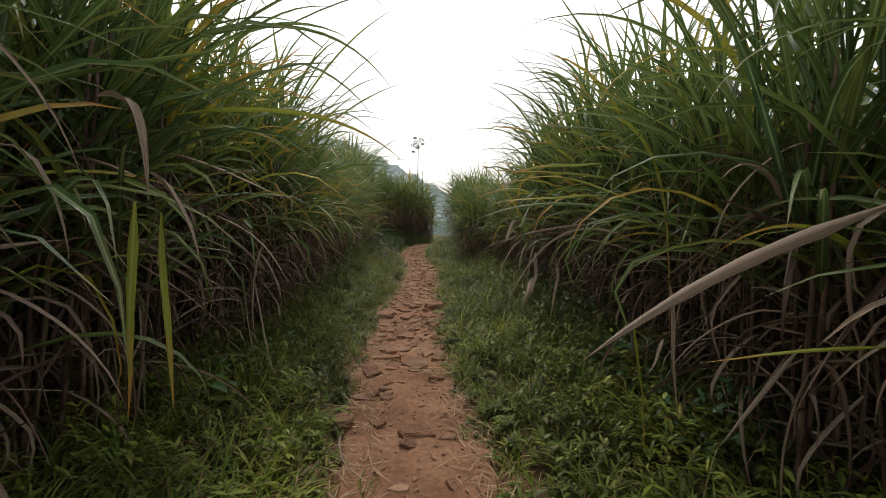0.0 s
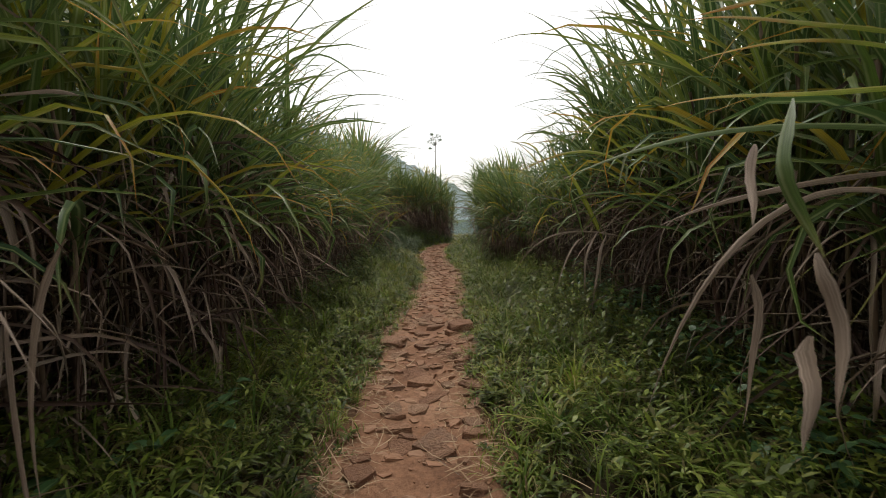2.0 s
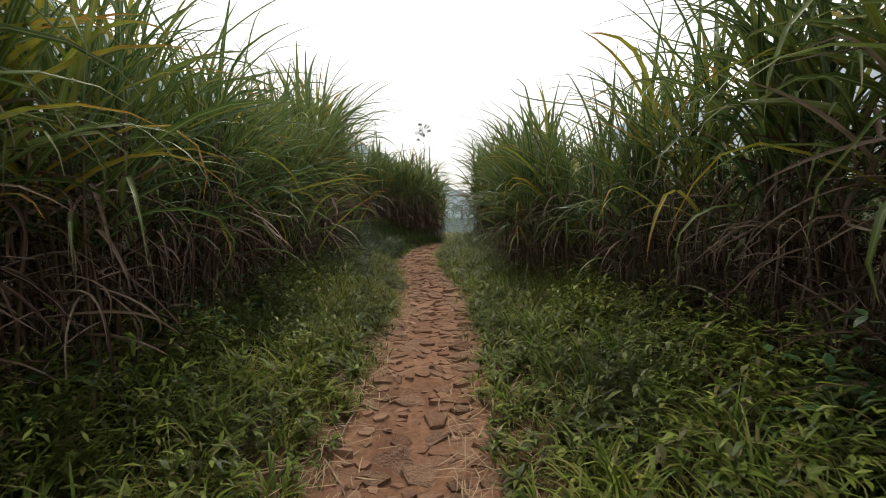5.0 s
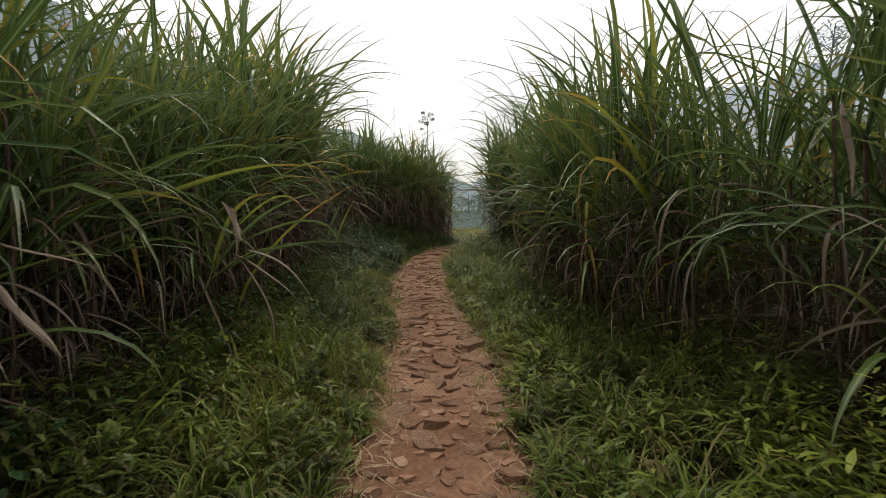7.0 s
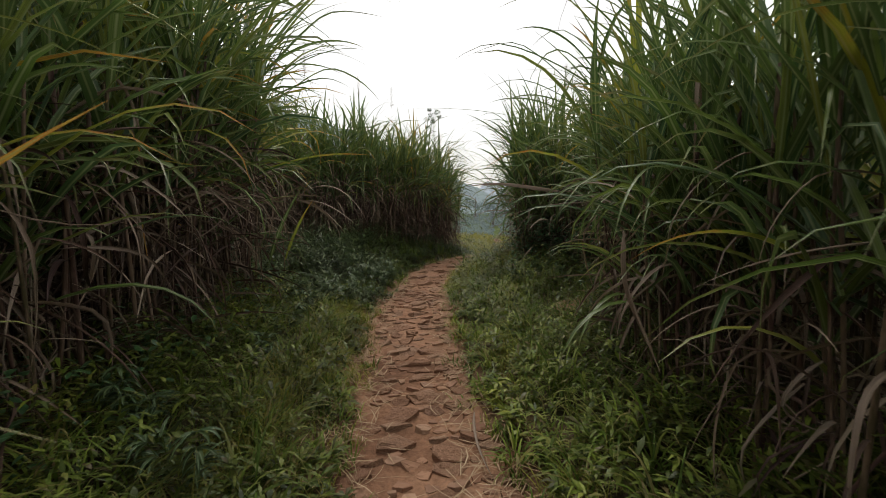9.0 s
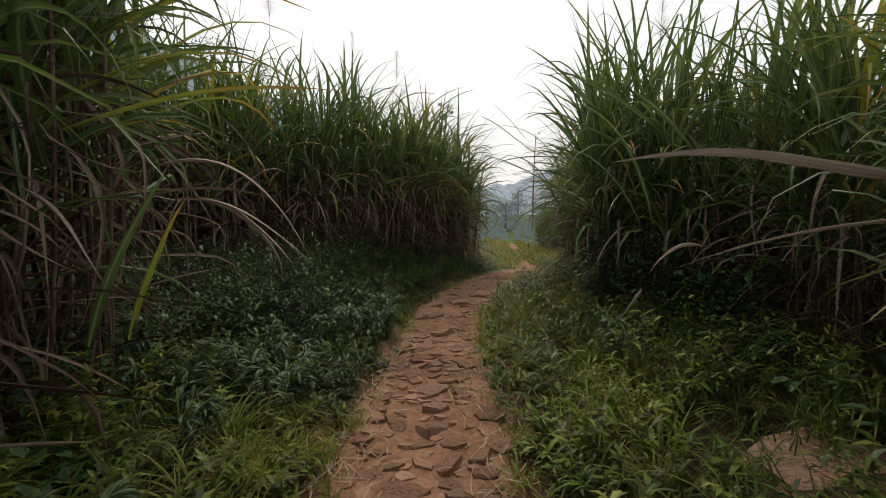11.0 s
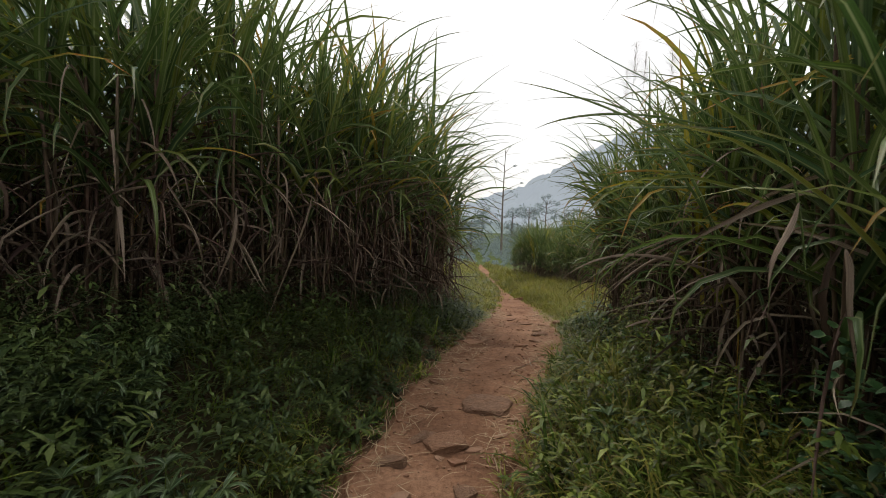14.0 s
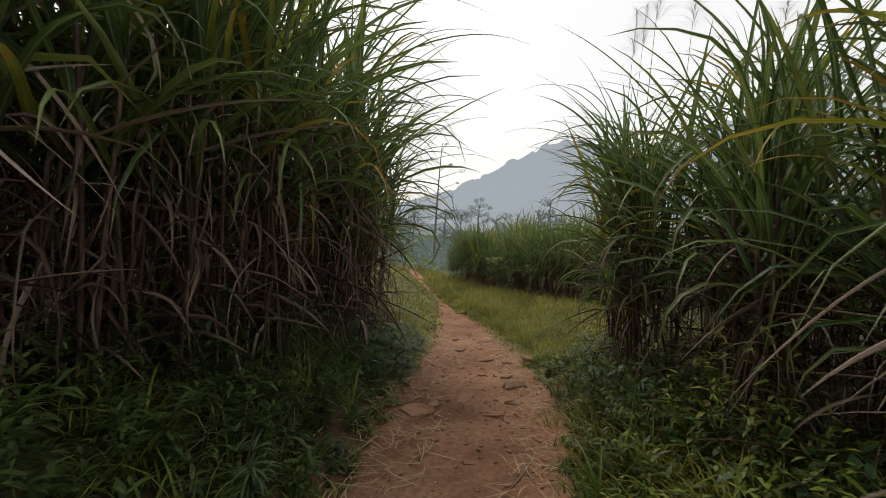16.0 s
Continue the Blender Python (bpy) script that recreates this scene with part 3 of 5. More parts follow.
for y in np.arange(-5.5, 40, 0.088):
    keep = np.interp(y, [a for a, _ in stony], [b for _, b in stony])
    c, w = (float(a) for a in way(y))
    x = c - w * rng.uniform(0.75, 1.0)
    while x < c + w * 0.88:
        size = rng.choice([0.09, 0.13, 0.17, 0.22, 0.30], p=[0.26, 0.26, 0.22, 0.17, 0.09])
        px = x + size * 0.4
        x += size * rng.uniform(0.78, 1.05)
        yy = y + rng.uniform(-0.06, 0.06)
        if rng.random() > keep or any(abs(px - a) < 0.34 * (size + s) and abs(yy - b) < 0.21 * (size + s) for a, b, s in placed[-40:]):
            continue
        placed.append((px, yy, size))
        z = float(path_z(px, yy)) + 0.014 + size * 0.06 * rng.uniform(-0.8, 0.9)
        k = int(rng.integers(0, 26))
        flat = rng.uniform(0.7, 1.5)
        rx, ry, rz = rng.normal(-5, 8), rng.normal(0, 7), rng.normal(0, 20) + (180 if rng.random() < 0.5 else 0)
        m = pose(px, yy, z, rx, ry, rz) @ Matrix.Diagonal((size * 1.12, size * 1.12, size * flat * 0.62, 1))
        if 2.0 < yy < 22.0 and singles < 300 and (size > 0.15):
            ob = new("stone", stone_meshes[k])
            ob.parent = path
            ob.matrix_basis = m
            singles += 1
        else:
            rest.add_soup(soup_of(stone_shapes[k]), np.array(m))
for _ in range(1500):
    yy = rng.uniform(19.0, 29.0) if rng.random() < 0.75 else rng.uniform(0.5, 5.0)
    c, w = (float(a) for a in way(yy))
    px = c + w * rng.uniform(-1.0, 1.0)
    size = 0.02 + 0.035 * rng.random() ** 2
    rest.add_soup(soup_of(stone_shapes[int(rng.integers(0, 26))]), np.array(pose(px, yy, float(path_z(px, yy)) + 0.014, 0, 0, rng.uniform(0, 360)) @ Matrix.Diagonal((size, size, size * 1.2, 1))))
small = new("small_stones", rest.mesh("small_stones", STONE, False))
small.parent = path
tagged(small, kind="stuff")


def boulder(x, y, sx, sy, sz, deg, label, sink=0.3):
    bm = bmesh.new()
    bmesh.ops.create_icosphere(bm, subdivisions=3, radius=1.0)
    for v in bm.verts:
        p = v.co.copy()
        f = 1 + 0.16 * noise.noise(p * 1.7 + Vector((x, y, 0))) + 0.07 * noise.noise(p * 4.1)
        v.co = Vector((max(-0.8, min(0.8, p.x)) * sx * f, max(-0.75, min(0.75, p.y)) * sy * f, max(-0.6, min(0.62, p.z)) * sz * f))
    me = bpy.data.meshes.new("rock")
    bm.to_mesh(me)
    bm.free()
    me.materials.append(STONE)
    ob = new("rock", me)
    ob.matrix_basis = pose(x, y, max(float(ground_z(x, y)) - 0.08, float(path_z(x, y))) + sz * (0.62 - sink), 4, -3, deg)
    return tagged(ob, label, "rock")


boulder(0.03, 7.36, 0.20, 0.17, 0.13, 12, "squarish brown stone set at the path's edge")
boulder(-0.83, 6.85, 0.20, 0.16, 0.08, -10, "flat brown stone beside the path")
boulder(-0.97, 3.25, 0.12, 0.09, 0.08, 20, "small rounded brown stone beside the path")
boulder(1.80, 16.24, 0.44, 0.25, 0.12, 12, "broad flat brown rock slab among weeds", 0.42)
boulder(1.40, 18.45, 0.22, 0.15, 0.16, -20, "grey brown rock half hidden in grass")
boulder(2.03, 24.0, 0.14, 0.08, 0.06, 5, "small flat reddish stone lying on the path")
boulder(2.66, 24.9, 0.09, 0.08, 0.08, 40, "small grey stone at the edge of the grass")
boulder(0.22, 20.85, 0.17, 0.13, 0.05, 12, "broad flat stone sunk in the path")
boulder(0.64, 21.42, 0.26, 0.20, 0.07, -25, "broad flat stone sunk in the path")
boulder(-0.16, 20.1, 0.15, 0.11, 0.05, 30, "broad flat stone sunk in the path")
boulder(2.18, 25.2, 0.17, 0.05, 0.04, 4, "flat pale stone lying on the path")


# ---- sugarcane ----
def cane_parts(n_stalks, seg, cols, greens, drys, height=3.8, facing=0.0, spread_r=0.28, low=0.55):
    """One clump: stalks, green leaves, yellowing leaves, dry hanging leaves. facing: how far it leans towards +x."""
    st, gr, ye, dr = Soup(), Soup(), Soup(), Soup()
    stalks = []
    for _ in range(n_stalks):
        a, r = rng.uniform(0, 6.28), spread_r * math.sqrt(rng.random())
        b = np.array([r * math.cos(a), r * math.sin(a), -0.08])
        h = height * rng.uniform(0.52, 0.68)
        lean = np.array([facing * rng.uniform(0.0, 0.45) + rng.normal(0, 0.12), rng.normal(0, 0.16), 0])
        top = b + lean + np.array([0, 0, h])
        r0 = rng.uniform(0.009, 0.014)
        stalks.append(tubes(b, top, r0, r0 * 0.8, 6 if cols == 3 else 4, 12 if cols == 3 else 4, rng.normal(0, 0.02), 0.22 if cols == 3 else 0.0))
        g = greens
        f = np.sort(rng.uniform(low, 1.02, g))
        base = b + (top - b) * f[:, None]
        az = np.where(np.arange(g) % 2 == 0, 0.0, np.pi) + rng.uniform(0, 6.28) + rng.normal(0, 0.5, g)
        up = (f - low) / (1.02 - low)
        el = np.radians(40 + 44 * up + rng.normal(0, 7, g))
        bend = np.radians(rng.uniform(50, 140, g) * (1.1 - 0.72 * up))
        lg = height * rng.uniform(0.28, 0.47, g)
        v = ribbons(base, az, el, bend, lg, rng.uniform(0.032, 0.064, g), seg, 0.3, rng.uniform(1.3, 2.4), rng.normal(0, 0.8, g),
                    np.where(rng.random(g) < 0.22, rng.uniform(0.5, 1.6, g), 0), rng.uniform(0.45, 0.8, g), rng.normal(0, 0.25, g), cols=cols)
        (ye if rng.random() < 0.10 else gr).add(*v)
        d = drys
        f = rng.uniform(0.12, 0.78, d)
        base = b + (top - b) * f[:, None]
        el = np.radians(rng.uniform(-65, 48, d))
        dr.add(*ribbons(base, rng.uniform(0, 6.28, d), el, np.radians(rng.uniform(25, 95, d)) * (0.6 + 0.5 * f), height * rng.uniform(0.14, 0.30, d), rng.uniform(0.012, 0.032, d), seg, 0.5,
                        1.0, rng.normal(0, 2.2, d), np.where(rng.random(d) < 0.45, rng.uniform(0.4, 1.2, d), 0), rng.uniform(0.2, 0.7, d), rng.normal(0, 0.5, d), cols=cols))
    for s in stalks:
        st.add(*s)
    return stalks, st, gr, ye, dr


def arch_leaf(az, z, length, width, el, bend, dry=0, kink=0.0, at=0.5):
    return soup_of(ribbons((0, 0, z), az, radians(el), radians(bend), length, width, 14, 0.28, 1.7, rng.normal(0, 0.5), kink, at, rng.normal(0, 0.15)))


CLUMPS = []
for k in range(15):
    # the last six are younger: green further down, few dry leaves
    stalks, st, gr, ye, dr = cane_parts(7, 7, 3, 9, 9, facing=0.55) if k < 9 else cane_parts(7, 7, 3, 12, 3, facing=0.3, low=0.38)
    arches = []
    for j in range(5):
        z, kind = rng.uniform(1.25, 2.5), rng.random()
        a = rng.normal(0, 0.8)
        if kind < 0.5:
            arches.append((arch_leaf(a, z, rng.uniform(1.2, 1.7), rng.uniform(0.035, 0.05), rng.uniform(35, 62), rng.uniform(60, 125)), GREEN, "long arching green leaf"))
        elif kind < 0.68:
            arches.append((arch_leaf(a, z, rng.uniform(1.2, 1.6), rng.uniform(0.035, 0.05), rng.uniform(25, 55), rng.uniform(60, 110)), YELLOW, "yellowing arching leaf with an orange tip"))
        else:
            arches.append((arch_leaf(a, z - 0.4, rng.uniform(0.9, 1.4), rng.uniform(0.025, 0.042), rng.uniform(0, 45), rng.uniform(50, 90), 1, rng.uniform(0.4, 1.6), rng.uniform(0.3, 0.6)), PALE, "bent dead leaf, pale and papery"))
    reach, dead = Soup(), Soup()
    n = 6
    reach.add(*ribbons(np.stack([np.full(n, 0.25), rng.normal(0, 0.15, n), rng.uniform(1.75, 2.35, n)], 1), rng.normal(0, 0.55, n), np.radians(rng.uniform(36, 72, n)), np.radians(rng.uniform(20, 80, n)), rng.uniform(1.35, 2.05, n), rng.uniform(0.026, 0.042, n), 14, 0.28, 2.0,
                       rng.normal(0, 0.6, n), np.where(rng.random(n) < 0.25, rng.uniform(0.5, 1.3, n), 0.0), rng.uniform(0.6, 0.85, n), rng.normal(0, 0.2, n)))
    n = 9 if k < 9 else 4
    dead.add(*ribbons(np.stack([rng.uniform(0.0, 0.3, n), rng.normal(0, 0.22, n), rng.uniform(0.7, 1.75, n)], 1), rng.normal(0, 1.0, n), np.radians(rng.uniform(-50, 60, n)), np.radians(rng.uniform(20, 80, n)), rng.uniform(0.5, 1.15, n), rng.uniform(0.014, 0.034, n), 10, 0.45, 1.2,
                      rng.normal(0, 1.6, n), np.where(rng.random(n) < 0.6, rng.uniform(0.5, 1.9, n), 0.0), rng.uniform(0.2, 0.7, n), rng.normal(0, 0.3, n)))
    parts = [("stalk", soup_of(s).mesh("stalk", STALK), "") for s in stalks]
    parts.append(("green_leaves", gr.mesh("green_leaves", GREEN), "long green blades"))
    if ye.n:
        parts.append(("yellowing_leaves", ye.mesh("yellowing_leaves", YELLOW), "yellow and orange streaked blades"))
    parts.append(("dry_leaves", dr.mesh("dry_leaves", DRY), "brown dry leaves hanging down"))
    parts.append(("reaching_leaves", reach.mesh("reaching_leaves", GREEN), "long stiff leaves reaching out over the path"))
    parts.append(("dead_leaves", dead.mesh("dead_leaves", PALE), "bent dead leaves, pale and papery"))
    parts += [("leaf", s.mesh("leaf", mt), lb) for s, mt, lb in arches]
    CLUMPS.append(parts)

clump_heads, clump_list = {}, []


def place_clump(k, x, y, deg, scale):
    m = pose(x, y, float(ground_z(x, y)), 0, 0, deg) @ Matrix.Diagonal((scale, scale, scale, 1))
    if k in clump_heads:
        ob = copy_thing(clump_heads[k], m @ Matrix.Diagonal((1 / clump_heads[k].scale[0],) * 3 + (1,)))
        clump_list.append(ob)
        return
    head = new("sugarcane_clump")
    head.empty_display_size = 0.1
    head.matrix_basis = m
    tagged(head, "tall sugarcane clump, green above, dry leaves below, beside the path", "sugarcane", "front rows of sugarcane")
    for name, me, label in CLUMPS[k]:
        mesh_part(name, me, head, label)
    clump_heads[k] = head
    clump_list.append(head)


BACK = [cane_parts(9, 4, 2, 8, 7, facing=0.1, spread_r=0.4)[1:] for _ in range(7)]


def edge_x(table, y):
    t = np.array(table)
    return float(np.interp(y, t[:, 0], t[:, 1]))


# front rows, seen one by one; then the depth of each stand
LEFT_WALL = [(-5.2, 20.1), (-3.6, 20.8), (-2.0, 21.7), (-0.85, 22.9), (0.1, 24.5), (0.7, 26.2)]
RIGHT_FAR = [(5.9, 38.5), (5.9, 35.6), (6.0, 32.8), (6.2, 30.6), (7.4, 29.4), (9.0, 28.8)]


def along(line, step):
    p = np.array(line, float)
    seg = np.linalg.norm(np.diff(p, axis=0), axis=1)
    s = np.concatenate([[0], np.cumsum(seg)])
    for u in np.arange(0, s[-1], step):
        i = min(np.searchsorted(s, u, side="right") - 1, len(seg) - 1)
        f = (u - s[i]) / seg[i]
        q = p[i] + (p[i + 1] - p[i]) * f
        d = (p[i + 1] - p[i]) / seg[i]
        yield q[0], q[1], d[0], d[1]


def tall(x, y):
    """Height of the stand, as a part of 3.8 m."""
    return 1.0 + 0.07 * float(bumps(x, y, 4.0, 3.0))


fronts = []
for line, side in (([(x, y) for y, x in LEFT_EDGE], 1), ([(x, y) for y, x in RIGHT_EDGE], -1), (LEFT_WALL, 0), (RIGHT_FAR, 2)):
    for x, y, dx, dy in along(line, 0.40):
        # the way towards the path, square to the line
        nx, ny = (dy, -dx) if side in (1, 0) else (-dy, dx)
        if side == 2:
            nx, ny = (-abs(dy), -abs(dx))
        deg = math.degrees(math.atan2(ny, nx))
        fronts.append((x, y, nx, ny, deg, side))
for x, y, nx, ny, deg, side in fronts:
    if y < -3.5:
        continue
    scale = tall(x, y) * rng.uniform(0.93, 1.05) * {1: float(np.interp(y, [0, 6, 8, 13, 14.3, 17.6], [1.03, 1.03, 0.82, 0.82, 1.12, 1.2])), -1: float(np.interp(y, [0, 7, 8.7, 9.6, 11.3, 12.6, 14, 15, 17, 18, 19.5, 21, 24], [0.92, 0.92, 0.82, 0.70, 0.70, 0.82, 0.82, 0.80, 0.80, 0.94, 0.95, 0.84, 0.80])), 0: 1.03 if x < -1.5 else 0.99, 2: 0.62 * rng.uniform(0.7, 1.3)}[side]
    bx, by = x - nx * 0.15 + rng.normal(0, 0.08), y - ny * 0.15 + rng.normal(0, 0.08)
    young = rng.random() < (0.55 if side == -1 and y > 8 else 0.35 if side == 1 and y < 17 else 0.9 if side == 2 else 0.1)
    place_clump(int(rng.integers(9, 15) if young else rng.integers(0, 9)), bx, by, deg + rng.normal(0, 28), scale)


def stand(name, spots, label):
    st, gr, ye, dr = Soup(), Soup(), Soup(), Soup()
    for x, y, sc in spots:
        b = BACK[int(rng.integers(0, 7))]
        m = turn_z(x, y, float(ground_z(x, y)), rng.uniform(0, 360), sc)
        for into, piece in zip((st, gr, ye, dr), b):
            into.add_soup(piece, m)
    base = empty(name, spots[0][0], spots[0][1], 0.0)
    base.matrix_basis = Matrix.Identity(4)
    tagged(base, label, "sugarcane", kind="stuff")
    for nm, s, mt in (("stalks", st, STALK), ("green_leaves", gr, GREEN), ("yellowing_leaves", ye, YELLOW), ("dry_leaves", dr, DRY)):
        if s.n:
            tagged(mesh_part(nm, s.mesh(nm, mt), base), kind="stuff")


def inside(x, y):
    """Which stand a spot belongs to."""
    if y < 17.8 and x < edge_x(LEFT_EDGE, y) - 0.45:
        return "left"
    if y < 24.3 and x > edge_x(RIGHT_EDGE, y) + 0.45:
        return "right"
    if y >= 17.8 and x < 0.9:
        t = np.array(LEFT_WALL)
        if y > np.interp(x, t[:, 0], t[:, 1]) + 0.55:
            return "wall"
    if x > 6.3 and y > np.interp(x, [5.9, 6.3, 7.4, 9.0, 14], [31.6, 30.6, 29.4, 28.8, 28.2]) + 0.5:
        return "far"
    return ""


spots = {"left": [], "right": [], "wall": [], "far": []}
for y in np.arange(-5, 40, 0.55):
    for x in np.arange(-9.0, 13.0, 0.55):
        sx, sy = x + rng.uniform(-0.2, 0.2), y + rng.uniform(-0.2, 0.2)
        w = inside(sx, sy)
        if not w:
            continue
        depth = {"left": edge_x(LEFT_EDGE, sy) - sx, "right": sx - edge_x(RIGHT_EDGE, sy), "wall": 0, "far": 0}[w]
        if depth > 4.2 or (w == "wall" and (sy > 31 or sx < -8)) or (w == "far" and (sy > 39 or sx > 12.5)):
            continue
        if w == "wall":
            depth = sy - float(np.interp(sx, [p[0] for p in LEFT_WALL], [p[1] for p in LEFT_WALL]))
        drop = float(np.interp(depth, [0, 0.9, 1.8, 4.2], [1.0, 0.90, 0.72, 0.62]))
        spots[w].append((sx, sy, drop * tall(sx, sy) * rng.uniform(0.92, 1.08) * {"left": float(np.interp(sy, [0, 6, 8, 13, 14.3, 17.6], [1.03, 1.03, 0.82, 0.82, 1.12, 1.2])), "right": float(np.interp(sy, [0, 7, 9, 12, 14, 15, 17, 18, 19.5, 21, 24], [0.92, 0.90, 0.62, 0.62, 0.76, 0.74, 0.74, 0.92, 0.94, 0.80, 0.74])), "wall": 0.98, "far": 0.62 * rng.uniform(0.7, 1.3)}[w]))
stand("sugarcane_field", spots["left"], "dense stand of tall green sugarcane with dry undergrowth")
stand("sugarcane_field", spots["right"], "dense stand of tall green sugarcane with dark stems")
stand("sugarcane_field", spots["wall"], "tall sugarcane stand closing the bend, bare stems below")
stand("sugarcane_field", spots["far"], "low young sugarcane beyond the grassy clearing")


def hero_leaf(root, control, tip, width, mat, label):
    """A single leaf that stands out from the mass: a ribbon bowed from root to tip, hung on the clump nearest to its root."""
    root, control, tip = (np.array(p) for p in (root, control, tip))
    n = 14
    u = np.linspace(0, 1, n + 1)[:, None]
    p = (1 - u) ** 2 * root + 2 * u * (1 - u) * control + u * u * tip
    d = np.gradient(p, axis=0)
    d /= np.linalg.norm(d, axis=1)[:, None]
    side = np.cross(d, (0, 0, 1.0))
    side /= np.linalg.norm(side, axis=1)[:, None] + 1e-6
    if abs(d[n // 2, 2]) > 0.8:
        side = np.tile(np.array([0.8, 0.6, 0.0]), (n + 1, 1))
    roll = rng.uniform(0.3, 1.0) + 0.9 * (u - 0.5) * rng.normal()
    side = side * np.cos(roll) + np.cross(side, d) * np.sin(roll)
    nrm = np.cross(d, side)
    w = 0.38 * width * np.minimum(1, 0.25 + 4 * u) * np.clip(1 - u ** 2.6, 0.03, 1) * (1 + 0.08 * np.sin(u * 31 + rng.uniform(0, 6)))
    lift = w * (0.55 if mat == PALE else 0.3)
    p = p + nrm * width * 0.16 * np.sin(u * 7 + rng.uniform(0, 6))
    v = np.stack([p - side * w + nrm * lift, p - nrm * lift, p + side * w + nrm * lift], 1).reshape(-1, 3)
    i = (np.arange(n) * 3)[:, None] + np.arange(2)[None, :]
    quads = np.stack([i, i + 1, i + 4, i + 3], -1).reshape(-1, 4)
    me = soup_of((v, quads, np.zeros((0, 3), int), np.repeat(u[:, 0], 3), np.tile([1.0, 0, 1.0], n + 1))).mesh("leaf", mat)
    clump = min(clump_list, key=lambda c: (c.matrix_basis.translation.xy - Vector(root[:2])).length)
    ob = mesh_part("leaf", me, clump, label)
    ob.matrix_parent_inverse = clump.matrix_basis.inverted()
    return ob


hero_leaf((0.83, 1.06, 1.73), (0.27, 0.99, 1.57), (-0.06, 0.91, 1.38), 0.05, PALE, "broad bent dead leaf, pale and papery")
hero_leaf((-1.55, 1.86, 1.73), (-1.55, 1.80, 1.29), (-1.55, 1.74, 0.86), 0.05, YELLOW, "hanging leaf, orange turning brown")
hero_leaf((-1.47, 1.90, 1.69), (-1.45, 1.84, 1.28), (-1.39, 1.78, 0.89), 0.05, YELLOW, "hanging leaf, green with a brown tip")
hero_leaf((-1.72, 1.95, 2.17), (-1.50, 1.89, 2.22), (-1.46, 1.80, 1.73), 0.06, PALE, "crumpled dead leaf, grey and pale")
hero_leaf((-1.50, 1.86, 1.85), (-1.33, 1.82, 1.80), (-1.26, 1.76, 1.48), 0.04, PALE, "crumpled dead leaf, grey and pale")
hero_leaf((-2.19, 2.82, 2.56), (-0.99, 2.76, 3.12), (-0.53, 2.68, 2.43), 0.035, GREEN, "long arching green leaf")
hero_leaf((-1.73, 2.56, 2.23), (-0.93, 2.61, 2.40), (-0.48, 2.64, 2.01), 0.04, YELLOW, "long arching leaf with an orange tip")
hero_leaf((0.66, 1.99, 1.18), (0.67, 1.92, 0.89), (0.67, 1.85, 0.58), 0.035, YELLOW, "hanging leaf, orange turning brown")
hero_leaf((1.00, 1.17, 1.30), (0.70, 1.19, 1.29), (0.43, 1.21, 1.25), 0.018, YELLOW, "narrow straight yellow leaf")
hero_leaf((1.30, 1.73, 1.12), (1.07, 1.73, 0.84), (0.94, 1.73, 0.66), 0.03, PALE, "dead leaf leaning to the ground")
hero_leaf((0.84, 1.99, 1.35), (0.82, 1.93, 1.12), (0.82, 1.85, 0.72), 0.04, PALE, "hanging dead leaf")
hero_leaf((-2.02, 1.77, 2.10), (-1.40, 1.94, 2.38), (-1.15, 2.12, 2.44), 0.045, GREEN, "long level green leaf")
hero_leaf((1.46, 3.11, 1.68), (0.61, 3.26, 1.89), (0.05, 3.37, 1.63), 0.045, GREEN, "long level green leaf")
hero_leaf((1.24, 2.92, 1.75), (0.74, 3.07, 2.03), (0.39, 3.17, 1.95), 0.045, YELLOW, "yellowing arching leaf")
hero_leaf((1.50, 3.29, 1.42), (0.67, 3.31, 1.90), (0.29, 3.20, 0.91), 0.04, PALE, "bent dead leaf, pale and papery")
hero_leaf((0.77, 3.41, 1.29), (0.80, 3.37, 1.08), (0.69, 3.33, 0.78), 0.05, PALE, "hanging dead leaf")
hero_leaf((-2.12, 3.27, 1.77), (-1.71, 3.23, 1.57), (-1.40, 3.19, 1.16), 0.03, PALE, "bent dead leaf, pale and papery")
hero_leaf((-1.68, 3.31, 1.27), (-1.70, 3.27, 0.97), (-1.53, 3.19, 0.45), 0.03, PALE, "hanging dead leaf")
hero_leaf((1.25, 3.06, 2.28), (0.64, 3.20, 2.36), (0.42, 3.31, 2.40), 0.04, GREEN, "long arching green leaf")
hero_leaf((1.33, 5.33, 1.82), (0.96, 5.49, 2.20), (0.36, 5.62, 1.84), 0.05, YELLOW, "arching leaf, orange along its edge")
hero_leaf((-1.67, 5.30, 1.67), (-1.47, 5.41, 1.97), (-1.20, 5.51, 2.09), 0.055, YELLOW, "rising leaf, green with an orange tip")
hero_leaf((-1.73, 5.92, 1.82), (-1.42, 5.89, 1.66), (-1.11, 5.86, 1.45), 0.03, GREEN, "arching green leaf")
hero_leaf((1.20, 6.05, 1.28), (0.96, 6.01, 1.21), (0.86, 5.93, 0.73), 0.04, PALE, "hanging dead leaf")
hero_leaf((1.91, 6.21, 1.15), (0.81, 6.29, 1.60), (0.49, 6.25, 0.84), 0.03, PALE, "bent dead leaf, pale and papery")
hero_leaf((1.24, 6.19, 1.17), (1.06, 6.32, 2.24), (0.42, 6.40, 2.28), 0.06, GREEN, "broad drooping green leaf")
hero_leaf((1.40, 6.24, 1.33), (1.21, 6.21, 1.14), (1.21, 6.15, 0.60), 0.06, PALE, "crumpled dead leaf, pale and papery")
